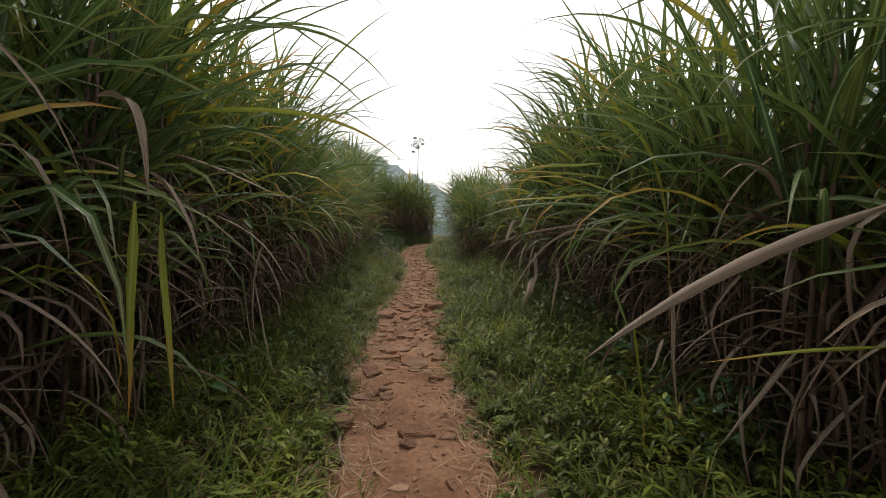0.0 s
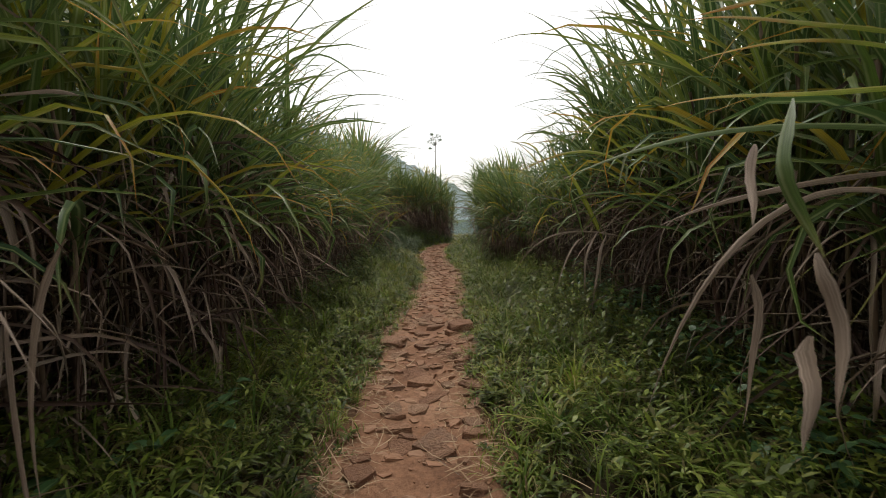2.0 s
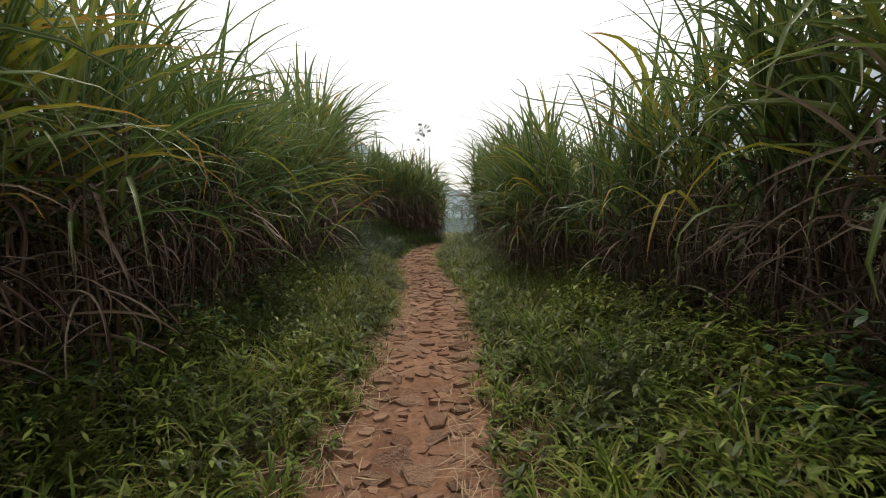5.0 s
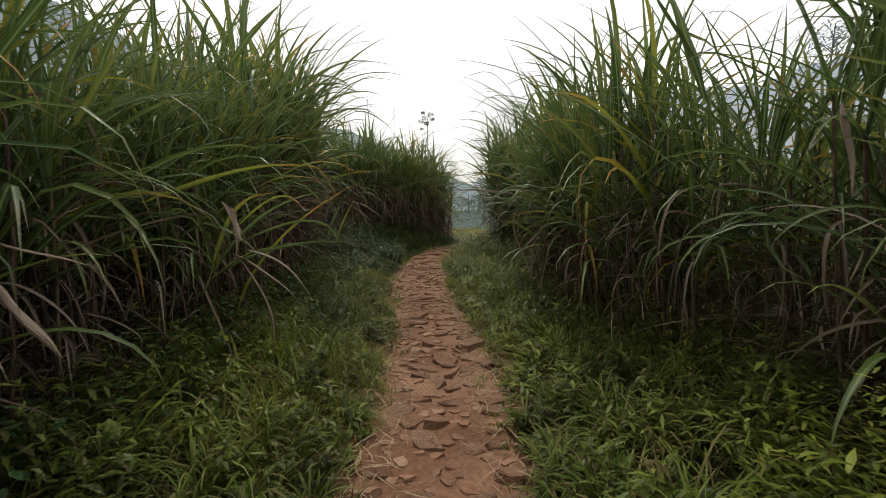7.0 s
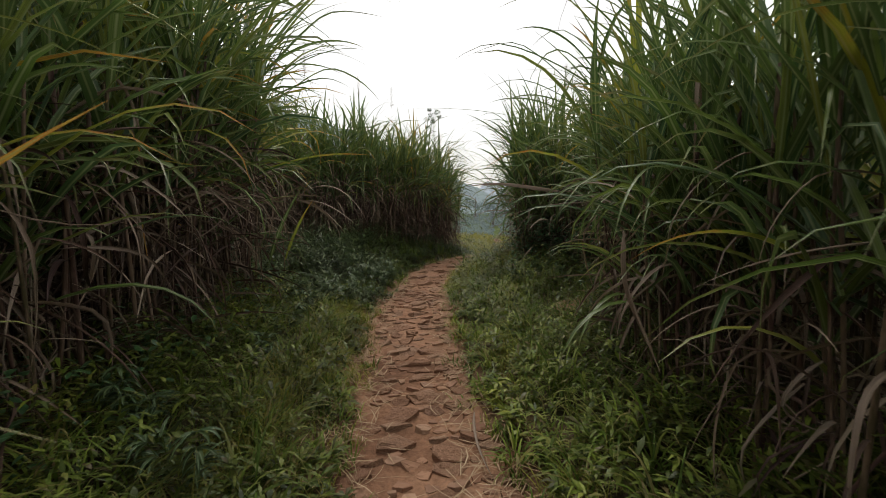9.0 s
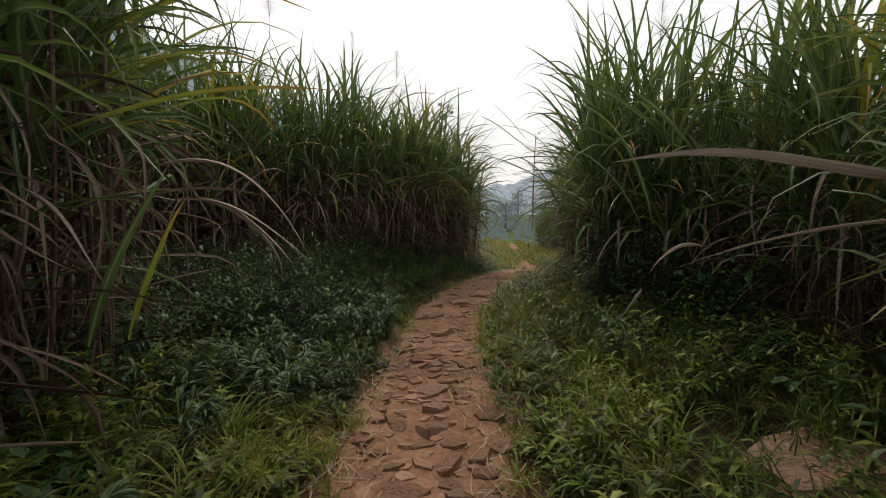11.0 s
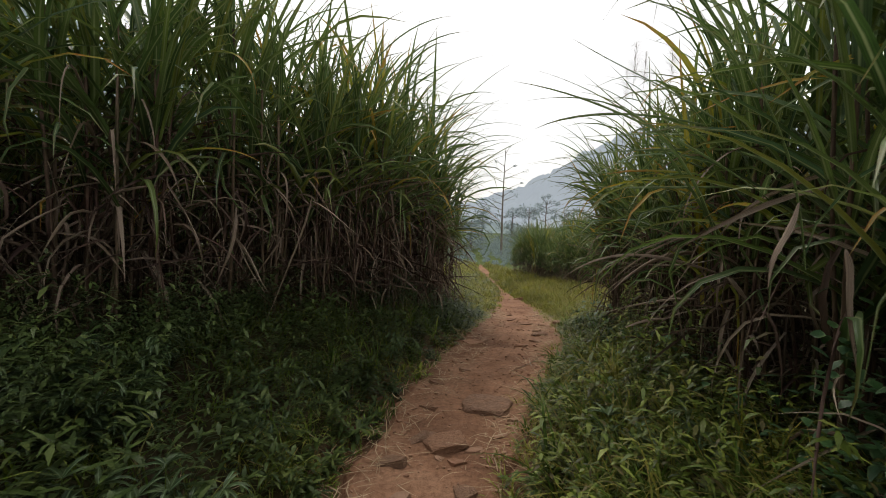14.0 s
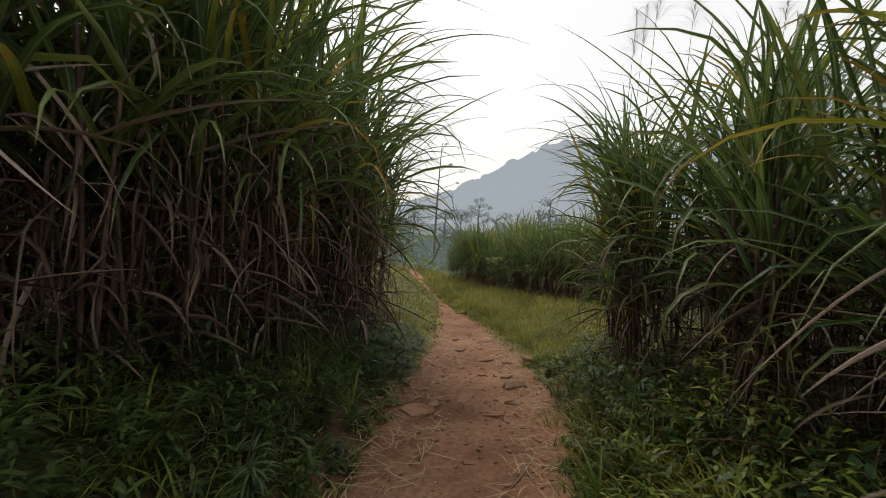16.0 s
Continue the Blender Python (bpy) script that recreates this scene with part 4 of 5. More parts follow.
hero_leaf((-1.92, 6.23, 1.21), (-1.79, 6.27, 1.13), (-1.40, 6.28, 0.82), 0.025, PALE, "straight dead leaf, pale")
hero_leaf((-2.03, 6.40, 2.04), (-1.37, 6.53, 2.23), (-0.99, 6.64, 1.87), 0.04, YELLOW, "yellowing arching leaf")
hero_leaf((-1.77, 9.60, 1.91), (-1.36, 9.68, 1.90), (-1.27, 9.74, 1.55), 0.035, YELLOW, "yellowing arching leaf")
hero_leaf((-1.88, 10.06, 1.39), (-1.61, 9.99, 1.32), (-1.42, 9.90, 0.99), 0.03, PALE, "bent dead leaf, pale and papery")
hero_leaf((-1.27, 11.05, 1.55), (-1.18, 11.04, 1.49), (-1.21, 11.01, 1.18), 0.04, PALE, "hanging dead leaf")
hero_leaf((1.45, 9.44, 2.17), (0.66, 9.65, 2.25), (0.63, 9.81, 2.45), 0.04, GREEN, "broad green leaf")
hero_leaf((1.42, 12.10, 1.63), (0.64, 12.08, 2.22), (0.15, 12.02, 2.47), 0.03, GREEN, "long stiff green leaf reaching over the path")
hero_leaf((-1.40, 11.39, 1.33), (-1.10, 11.51, 1.74), (-0.96, 11.59, 1.49), 0.04, YELLOW, "arching leaf, green and orange")
hero_leaf((-1.48, 11.69, 1.27), (-0.74, 11.79, 1.59), (-0.79, 11.85, 1.14), 0.04, GREEN, "arching green leaf")
hero_leaf((-1.41, 11.68, 1.22), (-1.06, 11.66, 1.12), (-0.94, 11.63, 0.79), 0.03, PALE, "bent dead leaf, pale and papery")
hero_leaf((-1.46, 11.68, 1.15), (-1.18, 11.59, 0.74), (-1.23, 11.52, 0.51), 0.035, PALE, "hanging dead leaf")
hero_leaf((0.84, 13.11, 1.36), (0.83, 13.09, 1.08), (1.00, 13.05, 0.72), 0.05, PALE, "hanging dead leaf")
hero_leaf((1.52, 15.37, 2.07), (0.75, 15.42, 2.46), (-0.14, 15.42, 2.42), 0.022, GREEN, "long thin leaf reaching over the path")
hero_leaf((1.95, 15.61, 1.48), (1.29, 15.67, 1.55), (0.68, 15.71, 1.32), 0.025, PALE, "thin dead leaf")
hero_leaf((1.51, 14.96, 0.95), (1.59, 14.89, 0.79), (1.69, 14.81, 0.47), 0.045, PALE, "fallen cane leaf leaning on the bank")
hero_leaf((1.49, 14.98, 1.13), (1.44, 15.03, 1.68), (1.44, 15.10, 2.41), 0.055, GREEN, "tall upright green leaf")
hero_leaf((1.62, 14.97, 1.13), (1.77, 15.03, 1.70), (1.55, 15.09, 2.36), 0.06, GREEN, "tall upright green leaf")
hero_leaf((-1.90, 16.31, 0.86), (-1.77, 16.35, 1.36), (-1.48, 16.39, 1.77), 0.07, GREEN, "upright green leaf")
hero_leaf((-1.32, 15.98, 1.70), (-0.88, 15.98, 1.86), (-0.66, 15.93, 1.29), 0.025, PALE, "thin bent dead leaf")
hero_leaf((-2.26, 18.73, 1.65), (-1.92, 18.74, 2.08), (-1.72, 18.72, 1.91), 0.03, PALE, "dead leaf")
hero_leaf((1.39, 17.97, 2.06), (1.56, 17.95, 1.90), (1.61, 17.93, 1.56), 0.035, YELLOW, "yellowing drooping leaf")
hero_leaf((1.62, 17.79, 0.83), (1.53, 17.74, 0.74), (1.37, 17.69, 0.58), 0.035, PALE, "dead leaf leaning on the weeds")
hero_leaf((2.12, 20.30, 1.85), (1.62, 20.52, 1.79), (1.14, 20.75, 1.84), 0.04, GREEN, "long level green leaf")
hero_leaf((2.07, 20.58, 1.25), (1.33, 20.75, 1.52), (1.01, 20.84, 1.18), 0.04, PALE, "bent dead leaf, pale and papery")
hero_leaf((1.92, 20.40, 1.26), (1.99, 20.34, 1.17), (2.00, 20.28, 1.01), 0.05, PALE, "curled dead leaf")
hero_leaf((-1.25, 21.08, 1.43), (-1.15, 21.06, 1.19), (-1.03, 21.03, 1.03), 0.02, PALE, "thin bent dead leaf")
hero_leaf((2.00, 20.63, 1.50), (1.83, 20.78, 1.61), (1.36, 20.99, 1.05), 0.03, PALE, "straight dead leaf, pale")
hero_leaf((2.13, 20.69, 1.36), (1.91, 20.90, 1.24), (1.43, 21.19, 1.30), 0.02, PALE, "thin dead leaf")
hero_leaf((1.86, 20.55, 1.09), (1.65, 20.71, 1.09), (1.32, 20.89, 0.91), 0.025, PALE, "dead leaf lying over the weeds")
hero_leaf((-1.53, 22.62, 2.00), (-1.02, 22.43, 1.82), (-0.65, 22.26, 1.42), 0.02, PALE, "thin bent dead leaf")
hero_leaf((2.27, 20.80, 2.23), (1.77, 21.14, 2.31), (1.21, 21.50, 2.31), 0.035, GREEN, "long level green leaf")
hero_leaf((-1.81, 17.19, 1.62), (-1.41, 17.17, 1.57), (-1.14, 17.13, 1.12), 0.06, PALE, "broad bent dead leaf, pale and papery")
hero_leaf((-1.53, 17.22, 1.47), (-1.23, 17.17, 1.32), (-1.23, 17.13, 1.03), 0.04, PALE, "hanging dead leaf")
hero_leaf((1.67, 17.08, 1.26), (1.48, 17.19, 1.32), (1.41, 17.27, 1.04), 0.05, PALE, "bent dead leaf, pale and papery")
hero_leaf((1.28, 17.37, 2.37), (1.63, 17.30, 2.10), (1.71, 17.23, 1.86), 0.06, GREEN, "broad green leaf")
hero_leaf((1.85, 18.09, 1.34), (1.65, 18.17, 2.44), (1.02, 18.19, 2.50), 0.05, GREEN, "long stiff green leaf")
hero_leaf((1.74, 18.09, 1.34), (1.42, 18.21, 2.16), (0.84, 18.27, 2.12), 0.035, GREEN, "long stiff green leaf")
hero_leaf((-1.80, 10.24, 1.24), (-1.64, 10.22, 1.14), (-1.52, 10.20, 0.95), 0.045, PALE, "straight dead leaf, pale")
hero_leaf((1.78, 11.08, 1.35), (0.61, 11.23, 2.39), (0.07, 11.25, 2.35), 0.03, GREEN, "long stiff green leaf reaching over the path")
hero_leaf((1.20, 10.56, 1.92), (1.10, 10.60, 2.38), (0.98, 10.62, 2.51), 0.06, GREEN, "broad upright green leaf")
hero_leaf((0.70, 2.48, 2.28), (1.08, 2.41, 2.25), (1.05, 2.27, 0.99), 0.06, YELLOW, "broad drooping leaf, green and gold")
hero_leaf((-2.12, 2.82, 2.09), (-1.68, 2.84, 2.02), (-1.23, 2.85, 1.78), 0.04, PALE, "long straight dead leaf")
hero_leaf((-1.77, 2.97, 1.69), (-1.38, 2.94, 1.56), (-1.22, 2.90, 1.18), 0.028, PALE, "bent dead leaf, pale and papery")
hero_leaf((-1.46, 2.92, 1.27), (-1.43, 2.85, 1.01), (-1.30, 2.77, 0.62), 0.025, PALE, "hanging dead leaf")
hero_leaf((1.00, 2.27, 0.99), (0.96, 2.24, 0.91), (0.88, 2.21, 0.81), 0.04, PALE, "hanging dead leaf")
hero_leaf((1.62, 20.04, 1.30), (1.38, 20.18, 2.43), (0.56, 20.34, 2.26), 0.035, GREEN, "long arching green leaf")
hero_leaf((1.62, 20.05, 1.47), (1.35, 20.17, 2.00), (0.89, 20.30, 2.42), 0.05, GREEN, "broad rising green leaf")
hero_leaf((1.48, 19.50, 1.40), (1.51, 19.68, 2.64), (0.52, 19.86, 2.60), 0.03, GREEN, "long stiff green leaf")
hero_leaf((1.55, 19.71, 1.66), (1.01, 19.89, 2.15), (0.41, 20.05, 2.26), 0.03, GREEN, "long stiff green leaf")
hero_leaf((1.65, 19.49, 1.49), (1.58, 19.44, 1.43), (1.59, 19.36, 0.98), 0.05, PALE, "hanging dead leaf")
hero_leaf((1.45, 19.52, 1.67), (1.36, 19.51, 1.47), (1.32, 19.51, 1.32), 0.05, PALE, "hanging dead leaf")
hero_leaf((-1.65, 22.79, 1.94), (-1.22, 22.65, 1.79), (-1.03, 22.58, 1.47), 0.03, PALE, "thin bent dead leaf")
hero_leaf((1.87, 20.87, 0.89), (1.65, 20.98, 0.86), (1.59, 21.05, 0.75), 0.035, PALE, "dead leaf lying over the weeds")
hero_leaf((1.00, 3.06, 1.83), (0.49, 3.00, 1.83), (0.17, 2.94, 1.76), 0.045, YELLOW, "broad level leaf, green and gold")
hero_leaf((0.98, 3.06, 2.07), (0.56, 3.00, 2.05), (0.25, 2.94, 1.97), 0.05, YELLOW, "broad level leaf, green and gold")
hero_leaf((1.05, 3.11, 1.95), (0.60, 3.05, 2.04), (0.25, 2.99, 1.97), 0.045, YELLOW, "arching leaf, orange along its edge")
hero_leaf((1.07, 3.16, 1.62), (0.58, 3.10, 1.62), (0.23, 3.04, 1.49), 0.03, PALE, "bent dead leaf, pale and papery")
hero_leaf((0.36, 2.81, 1.75), (0.27, 2.75, 1.61), (0.33, 2.69, 1.44), 0.06, GREEN, "broad drooping green leaf")
hero_leaf((0.41, 2.78, 1.44), (0.39, 2.72, 1.32), (0.35, 2.66, 1.16), 0.055, PALE, "broad hanging dead leaf, pale")
hero_leaf((0.41, 2.78, 1.27), (0.35, 2.72, 1.19), (0.29, 2.66, 1.10), 0.06, PALE, "broad hanging dead leaf, pale")
hero_leaf((0.25, 2.76, 1.65), (0.21, 2.70, 1.59), (0.16, 2.64, 1.50), 0.03, PALE, "hanging dead leaf")
hero_leaf((-1.52, 3.36, 1.49), (-1.68, 3.30, 1.23), (-1.57, 3.24, 0.66), 0.035, PALE, "hanging dead leaf")
hero_leaf((-1.67, 3.66, 2.02), (-1.75, 3.60, 2.04), (-1.99, 3.54, 1.98), 0.03, PALE, "bent dead leaf, pale and papery")
hero_leaf((-1.73, 16.36, 0.88), (-1.57, 16.30, 1.32), (-1.32, 16.24, 1.60), 0.05, YELLOW, "upright leaf, green and yellow")
hero_leaf((-2.14, 16.46, 1.91), (-1.38, 16.40, 2.20), (-0.63, 16.34, 2.10), 0.04, YELLOW, "long arching yellow green leaf")
hero_leaf((-1.60, 16.66, 1.60), (-1.20, 16.60, 1.61), (-0.84, 16.54, 1.23), 0.03, PALE, "bent dead leaf, pale and papery")
hero_leaf((-1.90, 16.06, 1.64), (-1.70, 16.00, 1.56), (-1.50, 15.94, 1.25), 0.04, PALE, "hanging dead leaf")
hero_leaf((2.61, 20.66, 2.09), (1.25, 20.60, 2.45), (0.69, 20.54, 2.15), 0.04, GREEN, "long arching green leaf")
hero_leaf((2.81, 20.86, 2.12), (1.56, 20.80, 2.17), (0.65, 20.74, 1.96), 0.035, GREEN, "long arching green leaf")
hero_leaf((2.67, 20.76, 1.82), (1.84, 20.70, 2.04), (1.16, 20.64, 1.89), 0.05, YELLOW, "broad arching yellow green leaf")
hero_leaf((2.28, 21.06, 1.36), (1.86, 21.00, 1.44), (1.44, 20.94, 1.07), 0.05, PALE, "bent dead leaf, pale and papery")
hero_leaf((3.05, 21.26, 1.65), (1.98, 21.20, 1.59), (1.19, 21.14, 1.02), 0.025, PALE, "bent dead leaf, pale and papery")
hero_leaf((1.85, 20.86, 1.39), (2.14, 20.80, 1.26), (2.30, 20.74, 0.75), 0.055, YELLOW, "drooping leaf, green and yellow")
hero_leaf((-1.25, 21.01, 1.49), (-1.12, 20.95, 1.29), (-0.98, 20.89, 1.09), 0.045, PALE, "straight dead leaf, pale")
hero_leaf((-1.20, 20.96, 1.65), (-1.19, 20.90, 1.44), (-1.31, 20.84, 1.09), 0.05, PALE, "broad bent dead leaf, pale and papery")
hero_leaf((-0.79, 21.36, 1.77), (-0.84, 21.30, 1.42), (-1.14, 21.24, 0.74), 0.035, PALE, "straight dead leaf leaning to the ground")
hero_leaf((-0.84, 21.56, 1.74), (-0.66, 21.50, 1.65), (-0.42, 21.44, 1.44), 0.03, PALE, "straight dead leaf, pale")
hero_leaf((-1.01, 21.36, 1.44), (-1.09, 21.30, 1.31), (-1.23, 21.24, 1.05), 0.03, PALE, "straight dead leaf, pale")
hero_leaf((-1.79, 10.26, 1.28), (-1.62, 10.20, 1.14), (-1.47, 10.14, 0.99), 0.045, PALE, "straight dead leaf, pale")
hero_leaf((-1.27, 11.16, 1.51), (-1.23, 11.10, 1.43), (-1.19, 11.04, 1.31), 0.07, PALE, "short broad dead leaf, pale")
hero_leaf((-1.97, 10.46, 1.41), (-1.70, 10.40, 1.35), (-1.46, 10.34, 1.29), 0.025, PALE, "bent dead leaf, pale and papery")
hero_leaf((1.62, 10.31, 1.84), (1.59, 10.25, 1.65), (1.57, 10.19, 1.45), 0.05, PALE, "hanging dead leaf")
hero_leaf((0.99, 10.66, 2.49), (1.15, 10.60, 2.16), (1.24, 10.54, 1.83), 0.06, GREEN, "tall upright green leaf")
hero_leaf((1.75, 10.96, 1.93), (1.53, 10.90, 2.19), (1.36, 10.84, 2.44), 0.05, GREEN, "tall upright green leaf")
hero_leaf((0.87, 12.06, 2.03), (0.54, 12.00, 2.40), (0.17, 11.94, 2.46), 0.035, GREEN, "long stiff green leaf reaching over the path")
hero_leaf((-1.97, 11.46, 1.57), (-1.23, 11.40, 1.86), (-0.73, 11.34, 1.74), 0.045, YELLOW, "long arching yellow green leaf")
hero_leaf((-1.78, 12.26, 0.59), (-1.60, 12.20, 1.27), (-0.62, 12.14, 1.70), 0.05, YELLOW, "long arching yellow green leaf")
hero_leaf((-1.39, 11.56, 2.44), (-1.20, 11.50, 2.63), (-0.96, 11.44, 2.79), 0.06, GREEN, "broad rising green leaf")
hero_leaf((0.96, 19.26, 2.28), (0.64, 19.20, 2.61), (0.47, 19.14, 2.76), 0.03, GREEN, "long stiff green leaf reaching over the path")
hero_leaf((1.00, 19.36, 2.20), (0.62, 19.30, 2.52), (0.34, 19.24, 2.60), 0.03, GREEN, "long stiff green leaf reaching over the path")
hero_leaf((1.10, 19.46, 1.93), (0.76, 19.40, 2.05), (0.38, 19.34, 2.18), 0.025, GREEN, "long stiff green leaf reaching over the path")
hero_leaf((-2.78, 19.26, 1.64), (-2.39, 19.20, 1.96), (-2.05, 19.14, 2.00), 0.03, PALE, "bent dead leaf, pale and papery")
hero_leaf((-3.31, 20.26, 2.92), (-2.66, 20.20, 2.58), (-2.55, 20.14, 1.98), 0.035, PALE, "bent dead leaf, pale and papery")
hero_leaf((1.48, 6.36, 1.20), (1.24, 6.30, 1.78), (0.86, 6.24, 2.23), 0.07, YELLOW, "broad rising leaf, green and gold")
hero_leaf((1.54, 6.46, 1.30), (1.14, 6.40, 1.89), (0.54, 6.34, 2.19), 0.05, GREEN, "broad arching green leaf")
hero_leaf((1.53, 6.36, 1.25), (1.36, 6.30, 0.95), (1.34, 6.24, 0.46), 0.07, PALE, "crumpled dead leaf, pale and papery")
hero_leaf((-1.65, 5.96, 1.30), (-1.38, 5.90, 1.14), (-1.09, 5.84, 0.97), 0.035, PALE, "long straight dead leaf")
hero_leaf((-1.69, 6.26, 1.80), (-1.57, 6.20, 1.62), (-1.50, 6.14, 1.43), 0.07, PALE, "crumpled dead leaf, grey and pale")
hero_leaf((-2.00, 6.46, 2.13), (-1.56, 6.40, 2.13), (-1.20, 6.34, 1.94), 0.05, YELLOW, "long arching leaf with an orange tip")
hero_leaf((-1.82, 11.96, 1.05), (-1.80, 11.90, 1.38), (-1.86, 11.84, 1.61), 0.05, GREEN, "broad rising green leaf")
hero_leaf((-1.81, 11.96, 1.05), (-1.59, 11.90, 1.68), (-1.24, 11.84, 1.62), 0.05, YELLOW, "arching leaf, green and yellow")
hero_leaf((-1.80, 11.96, 1.02), (-1.43, 11.90, 1.60), (-0.71, 11.84, 1.64), 0.045, GREEN, "long arching green leaf")
hero_leaf((-1.78, 11.96, 1.00), (-1.20, 11.90, 1.36), (-0.52, 11.84, 1.18), 0.045, GREEN, "long arching green leaf")
hero_leaf((-1.65, 11.96, 1.16), (-1.33, 11.90, 1.04), (-1.13, 11.84, 0.78), 0.045, PALE, "bent dead leaf, pale and papery")
hero_leaf((-1.91, 11.96, 1.00), (-1.77, 11.90, 0.63), (-1.60, 11.84, 0.14), 0.035, PALE, "hanging dead leaf")
hero_leaf((1.35, 15.50, 1.60), (0.85, 15.50, 1.74), (0.35, 15.50, 1.67), 0.065, PALE, "broad bent dead leaf reaching over the path")


# scrub beyond the bend, out to the trees
def scrub(n):
    y = rng.uniform(43, 75, n)
    x = way(y)[0] + rng.uniform(-14, 26, n) * (y / 60)
    d, side = from_way(x, y)
    ok = (d > 0.25) & ~((x < 0.9) & (y < 32)) & ~((x > 4.0) & (x < 13) & (y < 40)) & ~((np.abs(d) < 0.7) & (y < 46))
    x, y, d = x[ok], y[ok], d[ok]
    h = 0.3 + 1.5 * smooth(0.3, 4, d) * (0.5 + 0.5 * bumps(x, y, 5.0, 2.0)) * (0.6 + 0.6 * smooth(44, 60, y))
    return np.stack([x, y, ground_z(x, y) + h * 0.55], 1), h * 0.6


sc, sr = scrub(1700)
# WOOD_FAR puts a glowing veil of haze into these leaves too.
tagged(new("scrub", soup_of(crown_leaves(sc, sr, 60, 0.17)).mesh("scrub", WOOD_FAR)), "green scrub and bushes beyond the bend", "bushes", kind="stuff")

# ---- weeds and grass ----
def open_ground(x, y):
    """Whether spots lie outside the path and the standing cane (vectorised)."""
    le, re, lw = np.array(LEFT_EDGE), np.array(RIGHT_EDGE), np.array(LEFT_WALL)
    d, side = from_way(x, y)
    left = np.where(y < 17.7, x > np.interp(y, le[:, 0], le[:, 1]) - 0.5, y < np.interp(x, lw[:, 0], lw[:, 1], left=20.4, right=99) + 0.5)
    right = np.where(y < 24.4, x < np.interp(y, re[:, 0], re[:, 1]) + 0.5, x < np.where(y < 28.6, 8.0, np.interp(y, [28.6, 30.6, 35, 42], [7.4, 6.2, 6.0, 6.2])))
    return (d > -0.04 + 0.11 * bumps(x, y, 1.0, 3.3) + 0.05 * bumps(x, y, 0.4, 5.1)) & left & right


def scatter(n, y0, y1, x0=-5.2, x1=6.4):
    x, y = rng.uniform(x0, x1, n), rng.uniform(y0, y1, n)
    ok = open_ground(x, y)
    x, y = x[ok], y[ok]
    d, side = from_way(x, y)
    return x, y, d, side


def weed_height(x, y, d, side):
    patch = np.clip(0.5 + 0.75 * bumps(x, y, 0.9, 6.0), 0, 1.2)
    fine = 0.5 + 0.5 * bumps(x, y, 0.42, 2.5)
    bay = np.where((side < 0) & (y > 17.3) & (y < 26), 0.25, 0.0) + np.where((side > 0) & (y > 19.2) & (y < 22.6) & (d > 0.05) & (d < 1.2), 0.8, 0.0)
    return 0.06 + (0.16 * smooth(0.02, 0.35, d) + 0.26 * smooth(0.25, 1.3, d)) * (0.1 + 0.85 * patch + 0.6 * fine) * (1 + bay)


def weed_plants(n, y0, y1, per=19, bank=False):
    """Leafy weeds: each a short leaning stem set with small lance-shaped leaves."""
    x, y, d, side = scatter(n, y0, y1)
    keep = rng.random(len(x)) < smooth(-0.06, 0.2, d) * np.clip(0.55 + 0.75 * bumps(x, y, 0.55, 1.7), 0.06, 1)
    keep &= np.hypot((x - 1.6) / 1.5, y - 16.15) > 0.36
    # The left bank is split off to take the shade-darkened weed colours.
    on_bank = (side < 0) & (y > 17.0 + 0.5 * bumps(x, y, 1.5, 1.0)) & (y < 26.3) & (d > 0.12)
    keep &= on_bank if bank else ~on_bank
    keep &= ~((side > 0) & (y > 24.6) & (y < 34) & (rng.random(len(x)) < 0.85))
    x, y, d, side = x[keep], y[keep], d[keep], side[keep]
    k = len(x)
    h = weed_height(x, y, d, side) * rng.uniform(0.6, 1.25, k)
    lean = rng.normal(0, 0.28, (k, 2)) * h[:, None]
    z0 = ground_z(x, y)
    i = np.repeat(np.arange(k), per)
    f = rng.random(k * per) ** 0.6
    p = np.stack([x[i] + lean[i, 0] * f, y[i] + lean[i, 1] * f, z0[i] + h[i] * f], 1)
    big = np.repeat(rng.uniform(0.65, 1.75, k), per)
    m = len(i)
    leaves = ribbons(p, rng.uniform(0, 6.28, m), rng.uniform(-0.1, 0.9, m), rng.uniform(0.3, 1.6, m), big * rng.uniform(0.035, 0.085, m), big * rng.uniform(0.012, 0.024, m), seg=2, cols=2, blunt=0.3)
    return leaves


def grass_tufts(n, y0, y1, per, tall_, thin=0.006, where=None, near=9.0):
    """Grass in small tufts, thickest along the path's edge."""
    x, y, d, side = scatter(n, y0, y1)
    keep = (rng.random(len(x)) < (0.3 + 0.7 * (0.5 + 0.5 * bumps(x, y, 0.6, 9.0)))) & (d < near)
    if where is not None:
        keep &= where(x, y, side)
    x, y, d = x[keep], y[keep], d[keep]
    k = len(x)
    i = np.repeat(np.arange(k), per)
    m = len(i)
    bx, by = x[i] + rng.normal(0, 0.035, m), y[i] + rng.normal(0, 0.035, m)
    lg = (tall_ * rng.uniform(0.45, 1.3, k) * (0.45 + 0.75 * smooth(0, 0.6, d)))[i] * rng.uniform(0.6, 1.15, m)
    b = np.stack([bx, by, ground_z(bx, by) - 0.01], 1)
    return ribbons(b, rng.uniform(0, 6.28, m), rng.uniform(0.75, 1.5, m), rng.uniform(0.5, 2.1, m), lg, thin * rng.uniform(0.7, 1.5, m), seg=3, cols=2)


def stuff(name, pieces, mat, label, category):
    return tagged(new(name, soup_of(*pieces).mesh(name, mat)), label, category, kind="stuff")


stuff("weeds", [weed_plants(52000, 0.4, 27), weed_plants(5000, 27, 36)], WEED, "low leafy green weeds covering the verges", "weeds")
